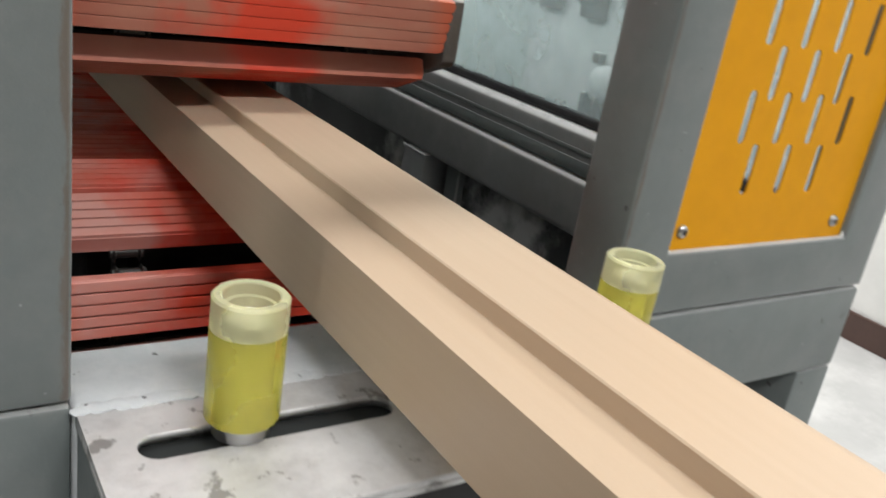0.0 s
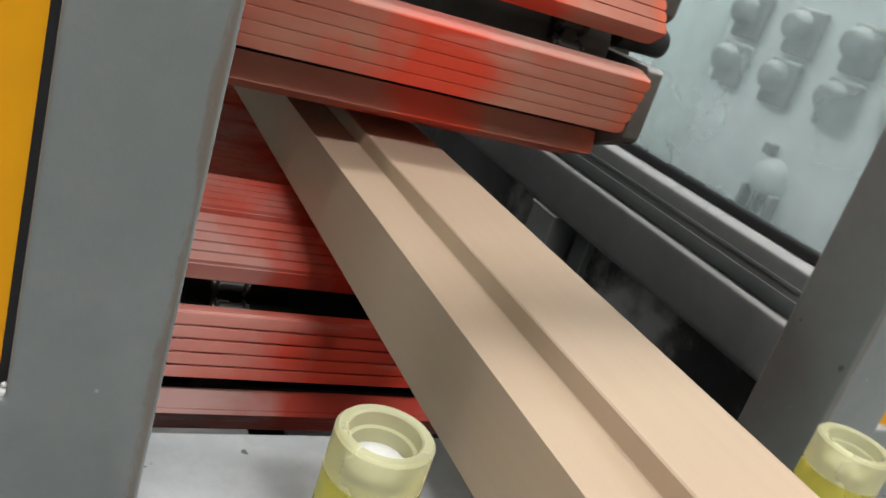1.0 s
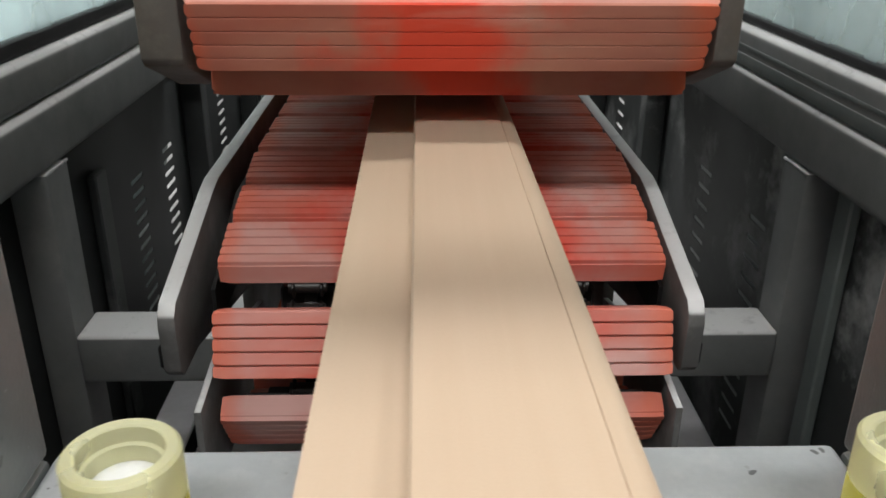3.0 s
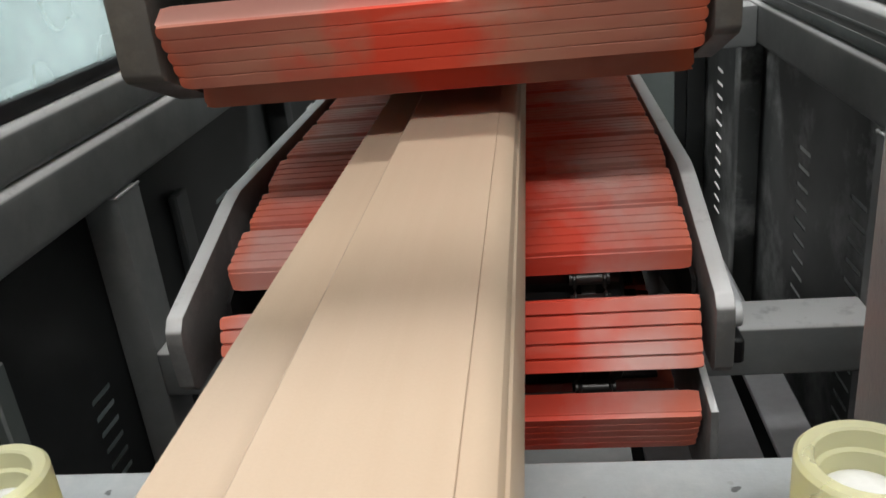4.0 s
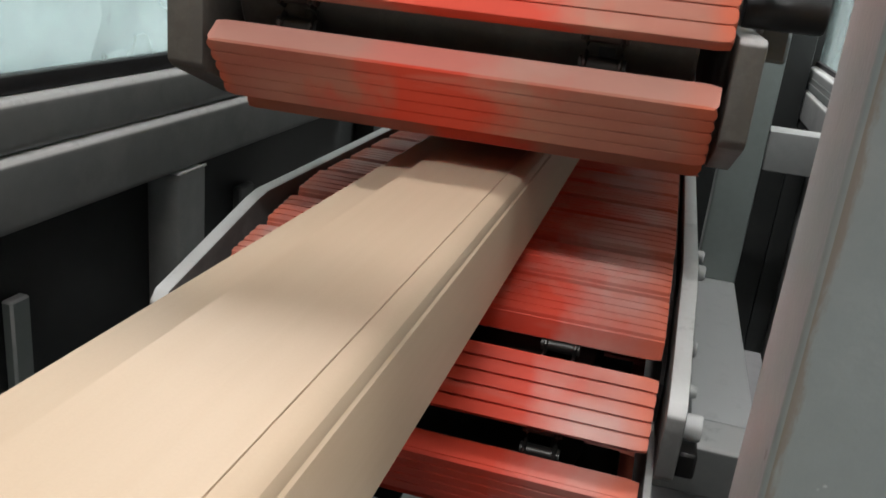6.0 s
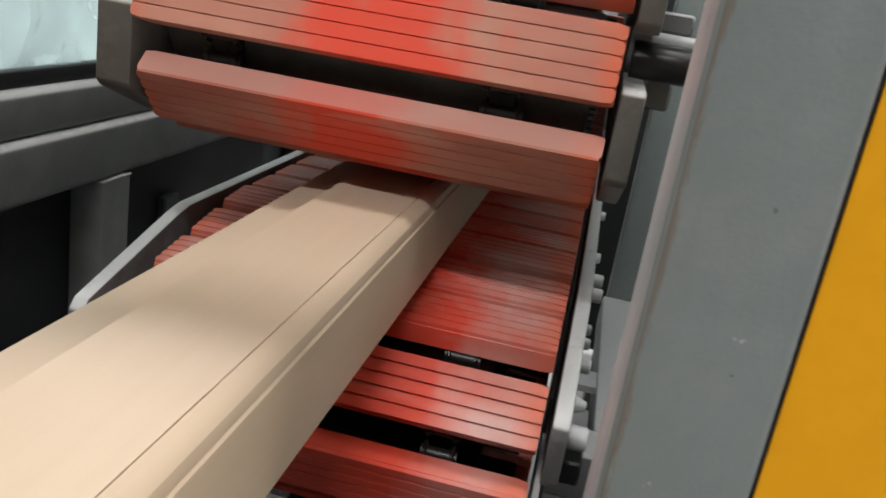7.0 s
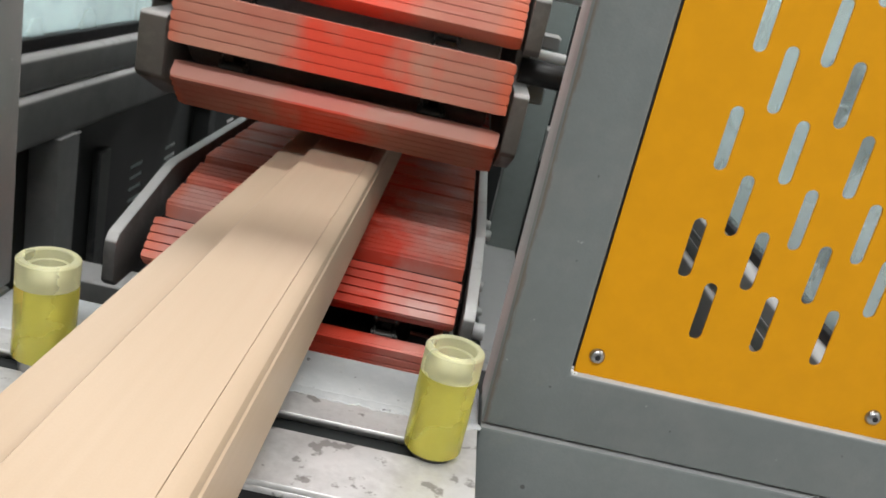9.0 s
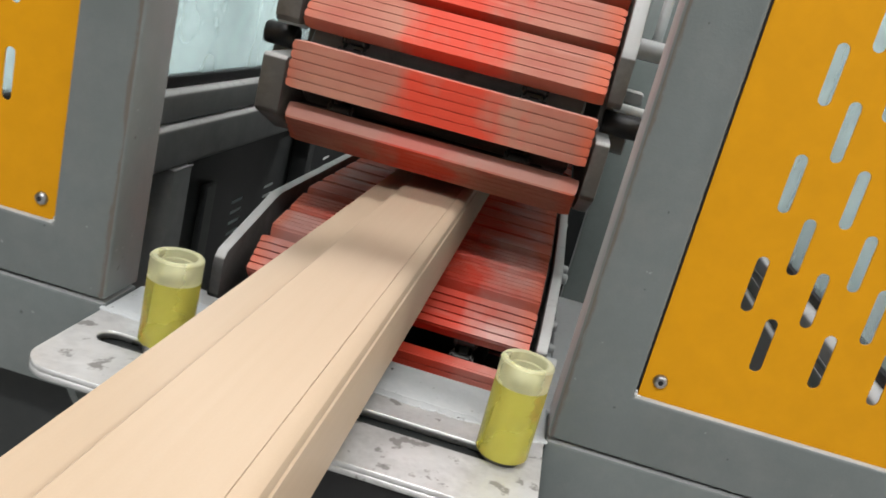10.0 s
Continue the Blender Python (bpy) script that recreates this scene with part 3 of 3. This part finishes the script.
def pad_mesh(x0, x1, mat, deep, gap, cut):
    """A ribbed rubber block with five rounded ribs, across the x axis, seated on the chain."""
    half, low, top = 0.0245, 0.006, PAD_H
    sec = [(-half, low, 0), (-half, top - 0.004, 0)]
    n, w = 5, 2 * half / 5
    for k in range(n):
        u0 = -half + k * w
        sec += [(u0 + gap - 0.0001, top - deep, cut), (u0 + gap, top - 0.0002, cut)]
        sec += [(u0 + gap + 0.0002 + f * (w - 2 * gap - 0.0004), top, cut * c) for f, c in ((0, 0.9), (0.14, 0.32), (0.34, 0.04), (0.66, 0.04), (0.86, 0.32), (1, 0.9))]
        sec += [(u0 + w - gap, top - 0.0002, cut), (u0 + w - gap + 0.0001, top - deep, cut)]
    sec += [(half, top - 0.004, 0), (half, low, 0)]
    bm = bmesh.new()
    rings = []
    mid = (low + top) / 2
    for x, end in ((x0, 1), (x0 + 0.007, 0), (-0.05, 0), (0.05, 0), (x1 - 0.007, 0), (x1, 1)):
        ring = []
        for u, v, notch in sec:
            inset = 0.0008 * end
            ring.append(bm.verts.new((x - math.copysign(notch * end, x), u * (1 - inset / half), mid + (v - mid) * (1 - inset / 0.01))))
        rings.append(ring)
    m = len(sec)
    for r0, r1 in zip(rings, rings[1:]):
        for k in range(m):
            bm.faces.new((r0[k], r0[(k + 1) % m], r1[(k + 1) % m], r1[k]))
    bm.faces.new(rings[0])
    bm.faces.new(rings[-1])
    return finish(bm, mat, "pad", 35)


def link_mesh():
    """A chain link: two side plates, a bushing, and the steel attachment under the pad."""
    bm = box(-0.012, -0.009, -0.029, 0.029, -0.007, 0.006, 0.002, 1)
    join(bm, box(0.009, 0.012, -0.029, 0.029, -0.007, 0.006, 0.002, 1))
    join(bm, lathe([(0.005, -0.014), (0.005, 0.014)], (0, 0.022, 0), "x", 12))
    join(bm, lathe([(0.005, -0.014), (0.005, 0.014)], (0, -0.022, 0), "x", 12))
    return finish(bm, CHAIN, "chain_link", 35)


def backing_mesh():
    return finish(box(-0.145, 0.155, -0.020, 0.020, 0.0015, 0.0058, 0.001, 1), BLACK, "backing_bar", 30)


CHAIN = material("oily_chain_steel", (0.05, 0.048, 0.045), 0.42, 0.8, (0.03, 0.03, 0.03), 40, 0.7)
PAD_LOW, PAD_UP = pad_mesh(-0.1615, 0.1675, RUBBER_WORN, 0.0034, 0.0008, 0.0006), pad_mesh(-0.1535, 0.1675, RUBBER, 0.0014, 0.0004, 0.0019)
LINK_ME, BACK_ME = link_mesh(), backing_mesh()


def track(name, zc, flat, start_angle, upper):
    pts = loop_points(0.0, flat, LEAN, RISE) if upper else loop_points(0.0, flat)
    seg = np.hypot(*np.diff(pts, axis=0).T)
    cum = np.concatenate([[0], np.cumsum(seg)])
    count = round(cum[-1] / 0.060)
    step = cum[-1] / count
    label = "upper caterpillar track with ribbed red rubber pads" if upper else "lower caterpillar track with ribbed red rubber pads"
    ob = thing(name, (0, 0.8, zc), label, "conveyor track", "caterpillar tracks of the haul-off")
    first = RISE + PITCH_R * radians(LEAN - start_angle) if upper else PITCH_R * radians(180 - start_angle)
    moves = []
    for i in range(count):
        pad = new("pad", PAD_UP if upper else PAD_LOW)
        pad.parent = ob
        for x in (-0.098, 0.098):
            ln = new("chain_link", LINK_ME)
            ln.parent = pad
            ln.location = (x, 0, 0)
        bk = new("backing_bar", BACK_ME)
        bk.parent = pad
        rows = []
        for k in range(11):
            t = float(k)
            (y, z), th = loop_at(pts, cum, first + i * step + SPEED * t)
            if upper:
                m = pose(0, y - 0.8, -z, 180 - math.degrees(th), 0, 0)
            else:
                m = pose(0, y - 0.8, z, math.degrees(th), 0, 0)
            rows.append((t, m))
        moves.append((pad, rows))
    return ob, moves


LOW_Z, UP_Z = 0.841, 1.1245
FLAT = 0.953 - LOW_Z - PAD_H
lower_track, lower_moves = track("lower_track", LOW_Z, FLAT, 81, False)
upper_track, upper_moves = track("upper_track", UP_Z, UP_Z - 1.0199 - PAD_H, 76, True)

for side in (-1, 1):
    def sx(a, b):
        return sorted((side * a, side * b))

    # lower side plates: ramped nose, rounded front corners
    xo = 0.1965 if side < 0 else 0.1870
    out = [(0.250, 0.846), (0.243, 0.853), (0.241, 0.888), (0.243, 0.897), (0.250, 0.905), (0.385, 0.941), (0.405, 0.9445), (1.40, 0.944), (1.50, 0.900), (1.50, 0.60), (0.50, 0.60), (0.50, 0.80), (0.29, 0.846)]
    part("side_plate", prism(out, "x", *sx(xo - 0.0125, xo), 0.0015), TRACKGREY, lower_track, "grey steel side plate with ramped nose, dusty on top")
    out = [(0.232, 0.74), (0.232, 0.826), (0.30, 0.835), (0.48, 0.79), (0.48, 0.74)]
    part("guard_plate", prism(out, "x", *sx(0.171, 0.1765), 0.001), TRACKGREY, lower_track)
    part("inner_guard", prism([(0.30, 0.86), (0.30, 0.89), (0.41, 0.928), (1.40, 0.928), (1.40, 0.86)], "x", *sx(0.1695, 0.1725)), BLACK, lower_track)
    # upper side plates
    out = [(0.2575, 1.067), (0.2525, 1.072), (0.2525, 1.126), (0.256, 1.1295), (0.39, 1.1295), (0.39, 1.20), (1.45, 1.20), (1.45, 1.03), (0.43, 1.03), (0.33, 1.040)]
    part("side_plate", prism(out, "x", *sx(0.171 if side > 0 else 0.160, 0.1865), 0.0015), UPPLATE, upper_track, "grey steel side plate with blunt nose")
    out = [(0.272, 1.163), (0.266, 1.169), (0.266, 1.214), (0.271, 1.221), (0.318, 1.285), (1.45, 1.285), (1.45, 1.205), (0.405, 1.205), (0.34, 1.165)]
    part("side_plate", prism(out, "x", *sx(0.171 if side > 0 else 0.160, 0.1865), 0.0015), UPPLATE, upper_track)
    # axle ends and short tie pins
    pin = [(0.0120, 0.0), (0.0128, 0.001), (0.0128, 0.0455 if side > 0 else 0.034), (0.0118, 0.0475 if side > 0 else 0.036)]
    part("axle", lathe([(r, side * h) for r, h in pin], (side * 0.1735, 0.315, 1.1450), "x", 28), BLACK, upper_track, "black steel axle end")
    part("axle_block", box(*sx(0.187, 0.206), 0.33, 0.37, 1.112, 1.134, 0.002, 1), DARK, upper_track)
    part("tie_pin", box(*sx(0.187, 0.216), 0.40, 0.43, 1.163, 1.179, 0.002, 1), DARK, upper_track)
    part("tie_pin", lathe([(0.0052, 0.0), (0.0058, side * 0.001), (0.0058, side * 0.036), (0.0052, side * 0.037)], (side * 0.1868, 0.385, 1.1575), "x", 20), PALE, upper_track, "pale dusty pin")
    part("tie_tube", lathe([(0.0125, 0.0), (0.0125, side * 0.062), (0.0118, side * 0.063)], (side * 0.1868, 0.45, 1.2265), "x", 28), PALE, upper_track, "pale dusty tie tube")
    part("riser_pipe", lathe([(0.0064, 0.0), (0.0064, 0.20)], (side * 0.2195, 0.50, 1.2265), "z", 20), PALE, upper_track, "pale dusty upright pipe")
    part("axle", lathe([(0.0088, 0.0), (0.0095, side * 0.001), (0.0095, side * 0.015), (0.0088, side * 0.016)], (side * xo, 0.297, 0.864), "x", 24), PALE, lower_track, "pale dusty axle stub")
    part("axle_block", box(*sx(xo + 0.0005, xo + 0.016), 0.280, 0.315, 0.832, 0.852, 0.002, 1), BLACK, lower_track)

for (track_ob, zc, sgn) in ((lower_track, LOW_Z, 1), (upper_track, UP_Z, -1)):
    part("guide_body", box(-0.125, 0.125, 0.315, 1.43, zc - 0.046, zc + 0.046, 0.01, 2), BLACK, track_ob, "black chain guide body")
    if sgn > 0:
        part("guide_body", box(-0.125, 0.125, 0.44, 1.30, zc + 0.047, zc + FLAT - 0.010, 0.002, 1), BLACK, track_ob)
    else:
        part("guide_body", box(-0.125, 0.125, 0.44, 1.30, zc - (UP_Z - 1.0199 - PAD_H) + 0.010, zc - 0.047, 0.002, 1), BLACK, track_ob)
    if sgn < 0:
        part("drum", lathe([(0.044, -0.152), (0.046, -0.150), (0.046, 0.150), (0.044, 0.152)], (0, NOSE_Y, zc), "x", 40), UPPLATE, track_ob, "dusty dark drum behind the pads")
        part("guide_body", box(-0.125, 0.125, 0.40, 1.35, zc + 0.0465, zc + 0.125, 0.004, 1), BLACK, track_ob)
    for x in (-0.098, 0.098):
        teeth = []
        for k in range(28):
            a = 2 * math.pi * k / 28
            r = 0.052 if k % 4 < 2 else 0.045
            teeth.append((NOSE_Y + r * math.cos(a), zc + r * math.sin(a)))
        part("sprocket", prism(teeth, "x", x - 0.005, x + 0.005), CHAIN, track_ob)

# bolts, brackets and lifting columns beside the tracks
for side in (-1, 1):
    xo = 0.1965 if side < 0 else 0.1870
    for y, z, r, h in ((0.435, 0.863, 0.0072, 0.014), (0.478, 0.867, 0.0058, 0.011), (0.520, 0.865, 0.0058, 0.011), (0.505, 0.908, 0.0072, 0.013), (0.555, 0.907, 0.0066, 0.013), (0.765, 0.869, 0.0066, 0.013), (0.95, 0.880, 0.0066, 0.013)):
        prof = [(0.0001, h), (r - 0.0015, h), (r, h - 0.0015), (r, 0.0)]
        part("bolt", lathe([(q, side * v) for q, v in prof], (side * (xo + 0.0003), y, z), "x", 14), PALE, lower_track, "pale dusty bolt head")
    cone = [(0.0001, 0.013), (0.0040, 0.013), (0.0075, 0.003), (0.0080, 0.0)]
    part("stub", lathe([(q, side * v) for q, v in cone], (side * (xo + 0.0003), 0.352, 0.864), "x", 20), PALE, lower_track, "pale dusty tapered stub")
    tube = box(*sorted((side * 0.2455, side * 0.331)), 0.801, 1.389, 0.54, 0.611, 0.006, 2)
    part("long_tube", tube, PALE, frame_thing, "grey lengthwise tube, pale with dust on top")
    for y0, y1 in ((0.941, 1.000),):
        part("web_plate", box(*sorted((side * 0.20, side * 0.2450)), y0, y1, 0.598, 0.610, 0.001, 1), PALE, frame_thing, "dusty pale web plate")
    if side < 0:
        part("side_shelf", box(-0.400, -0.350, 1.130, 1.389, 0.601, 0.611, 0.001, 1), PALE, frame_thing, "pale dusty shelf plate beside the tube")
    part("column", box(*sorted((side * 0.255, side * 0.331)), 1.3905, 1.455, 0.02, TOP - 0.06, 0.005, 2), COLUMN_LIT, frame_thing, "grey-green upright column")
    part("rear_crossbeam", box(*sorted((side * 0.3315, side * 0.4795)), 1.39, 1.455, 0.836, 0.912, 0.005, 2), DARK, frame_thing)
    for y0, y1, top_z in (((0.675, 0.712, 0.8375),) if side > 0 else ((0.455, 0.485, 0.745), (0.972, 1.020, 0.755))):
        # Brace colours imitate lighting: lighter where lit, dark for the faint one.
        part("leg_brace", box(*sorted((side * 0.5305, side * 0.515)), y0, y1, 0.30, top_z, 0.003, 1), COLUMN_LIT if side > 0 or y0 < 0.5 else SHEET_DUSTY, frame_thing)
    part("lower_tray", box(*sorted((side * 0.20, side * 0.372)), 0.10, 1.70, 0.335, 0.345, 0.002, 1), TRAY, frame_thing)
    part("lower_tray", box(*sorted((side * 0.394, side * 0.46)), 0.10, 1.70, 0.335, 0.345, 0.002, 1), TRAY, frame_thing)
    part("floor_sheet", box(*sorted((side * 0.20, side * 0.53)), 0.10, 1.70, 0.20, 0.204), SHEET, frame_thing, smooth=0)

# ---- guide plate and rollers ----
plate_thing = thing("guide_plate", (0, -0.05, 0.92), "worn aluminium plate with long slots welded to the crossbeam", "plate")


def plate_outline():
    x0, x1, y0, y1, r = -0.188, 0.188, -0.1145, -0.0015, 0.024
    pts = [(x1, y1), (x0, y1)]
    for cx, a0 in ((x0 + r, 180), (x1 - r, 270)):
        for k in range(9):
            a = radians(a0 + 90 * k / 8)
            pts.append((cx + r * math.cos(a), y0 + r + r * math.sin(a)))
    return pts


slots = [rounded(-0.167, -0.022, -0.0555, -0.0335, 0.0108), rounded(0.022, 0.167, -0.0555, -0.0335, 0.0108)]
recess = [rounded(-0.172, -0.017, -0.0600, -0.0290, 0.0150), rounded(0.017, 0.172, -0.0600, -0.0290, 0.0150)]
part("plate", slotted(plate_outline(), slots, 0.0044, Matrix.Translation((0, 0, 0.9178))), PLATE, plate_thing, smooth=0)
part("plate_core", slotted(plate_outline(), recess, 0.0046, Matrix.Translation((0, 0, 0.9132))), PLATE, plate_thing, smooth=0)
bead = bmesh.new()
rng = random.Random(4)
for k in range(150):
    x = -0.187 + 0.374 * k / 149
    r = 0.0030 + 0.0026 * rng.random()
    g = bmesh.ops.create_icosphere(bead, subdivisions=1, radius=r, matrix=Matrix.Translation((x, -0.0025 + 0.0035 * rng.random(), 0.9203)) @ Matrix.Diagonal((1.4, 1.2, 0.35, 1)))
tagged(part("weld_bead", bead, BEAMTOP, plate_thing, "uneven painted weld bead"), kind="stuff")
part("web", prism([(-0.075, 0.910), (-0.0015, 0.910), (-0.0015, 0.80)], "x", -0.187, -0.179), GREY, plate_thing, "grey gusset web")
part("web", prism([(-0.075, 0.910), (-0.0015, 0.910), (-0.0015, 0.80)], "x", 0.179, 0.187), GREY, plate_thing, "grey gusset web")
part("front_bar", box(-0.125, 0.176, -0.110, -0.092, 0.83, 0.9105, 0.003, 2), BLACK, plate_thing, "black glossy bar under the plate")
part("slot_backing", box(-0.176, 0.176, -0.066, -0.024, 0.9035, 0.9106, 0.001, 1), SHEET, plate_thing, "dark bar under the slots")
for hx in (-0.146, 0.128):
    part("hole", lathe([(0.0036, 0.0), (0.0036, 0.0003)], (hx, -0.0445, 0.9107), "z", 16), BLACK, plate_thing, "dark bolt hole")




for rx in (0.0212 - 0.135, 0.0212 + 0.135):
    y = -0.0436
    ob = thing("guide_roller", (rx, y, 0.92), "translucent yellow polyurethane guide roller on a bolt in the slot", "roller", "guide rollers beside the profile")
    R, low = 0.0198, 0.930 if rx < 0 else 0.925
    part("sleeve", lathe([(0.0105, low), (R - 0.001, low), (R, low + 0.0012), (R, 0.982), (0.0105, 0.982)], (rx, y, 0), "z", 56), URETHANE, ob, "clear yellow polyurethane sleeve")
    part("rim", lathe([(0.0125, 0.9822), (R, 0.9822), (R, 0.9988), (R - 0.0012, 1.0001), (0.0152, 1.0001), (0.0144, 0.9994), (0.0142, 0.9935), (0.0127, 0.9929), (0.0125, 0.9822)], (rx, y, 0), "z", 56), URETHANE_RIM, ob, "milky pale rim above the bearing")
    part("bearing", lathe([(0.0103, low - 0.0003), (0.0103, 0.984), (0.0122, 0.9845), (0.0122, 0.9868), (0.0105, 0.9880), (0.006, 0.9886), (0.0001, 0.9887)], (rx, y, 0), "z", 40), CORE, ob, "white bearing seal")
    part("washer", lathe([(0.0140, 0.9202), (0.0152, 0.9206), (0.0152, low - 0.001), (0.0140, low - 0.0004)], (rx, y, 0), "z", 32), STEEL if rx < 0 else CHAIN, ob, "steel spacer ring")
    part("bolt", lathe([(0.008, 0.9040), (0.008, 0.9100), (0.005, 0.9100), (0.005, 0.9245)], (rx, y, 0), "z", 6), STEEL, ob)

# ---- the profile ----
sec = [(-0.0505, 0.953), (-0.052, 0.9545), (-0.052, 1.0070), (-0.0512, 1.0071), (-0.0180, 1.0082), (-0.0177, 1.0085), (-0.0177, 1.0190), (-0.0168, 1.0199),
       (0.0431, 1.0199), (0.0432, 1.0190), (0.0435, 1.0190), (0.0436, 1.0196), (0.0475, 1.0190), (0.0510, 1.0176), (0.0535, 1.0155), (0.0548, 1.0125), (0.0550, 1.0105), (0.0562, 1.0095), (0.0566, 1.0080), (0.0566, 0.9545), (0.0550, 0.953)]
profile = part("extruded_profile", prism(sec, "y", -3.2, 2.9), BOARD, smooth=25)
tagged(profile, "tan wood-plastic door-frame profile with a step and rounded edge", "profile")

# ---- what shows through the glass ----
cab = thing("control_cabinet", (0.70, 0.38, 0), "white shallow control cabinet with rows of domed switches beside the machine", "cabinet")
part("body", box(0.66, 0.735, 0.14, 0.744, 0.0, 1.9, 0.006, 2), WHITEBOX, cab)
part("side_door", box(0.665, 0.735, 0.7475, 1.90, 0.0, 1.9, 0.006, 2), TEALBOX, cab, "pale greenish cabinet door")
for y, z in ((0.694, 1.130), (0.592, 1.130), (0.488, 1.130), (0.385, 1.130), (0.692, 1.200), (0.588, 1.200), (0.485, 1.200), (0.382, 1.200)):
    plate = part("switch_plate", box(0.646, 0.6598, y - 0.030, y + 0.026, z - 0.034, z + 0.030, 0.006, 3), UPPLATE, cab, "dark grey rounded switch base")
    cap = lathe([(0.021, 0.0), (0.021, -0.008), (0.018, -0.016), (0.011, -0.020), (0.0001, -0.021)], (0.6458, y + 0.004, z + 0.004), "x", 28)
    part("switch_cap", cap, TRACKGREY, plate, "pale domed switch cap")
part("plug", box(0.645, 0.6598, 0.547, 0.565, 1.035, 1.052, 0.002, 1), UPPLATE, cab, "dark grey plug")
part("socket_dome", lathe([(0.030, 0.0), (0.028, -0.010), (0.020, -0.018), (0.0001, -0.021)], (0.6598, 0.540, 1.005), "x", 28), PALE, cab, "pale socket dome")
for k in range(3):
    part("vent_fin", box(0.640, 0.6598, 0.508 + 0.026 * k, 0.516 + 0.026 * k, 0.955, 0.990, 0.002, 1), TRACKGREY, cab)

FILM = material("white_plastic_film", (0.66, 0.75, 0.75), 0.3, 0, (0.60, 0.72, 0.72), 4, 0.6, 0.2, 40, rough_var=0.1)
bundle = box(-1.25, -0.68, 0.10, 1.75, 0.0, 1.75)
bmesh.ops.subdivide_edges(bundle, edges=bundle.edges, cuts=28, use_grid_fill=True)
for v in bundle.verts:
    w = Vector((v.co.x * 5, v.co.y * 5, v.co.z * 5))
    ridge = 1 - abs(noise.noise(w)) * 2 + 0.5 * (1 - abs(noise.noise(w * 2.3)) * 2)
    if v.co.z > 0.02:
        v.co.x += 0.035 * ridge * (1 if v.co.x > -0.9 else -1)
film = part("wrapped_pallet", bundle, FILM, smooth=30)
tagged(film, "pallet of stock wrapped in crumpled white plastic film", "wrapped pallet")


def motions():
    """The pads creep round their tracks and carry the profile along."""
    for pad, rows in lower_moves + upper_moves:
        walk(pad, rows)
    walk(profile, [(0.0, pose(0, 0, 0)), (5.0, pose(0, SPEED * 5, 0)), (10.0, pose(0, SPEED * 10, 0))])


motions()
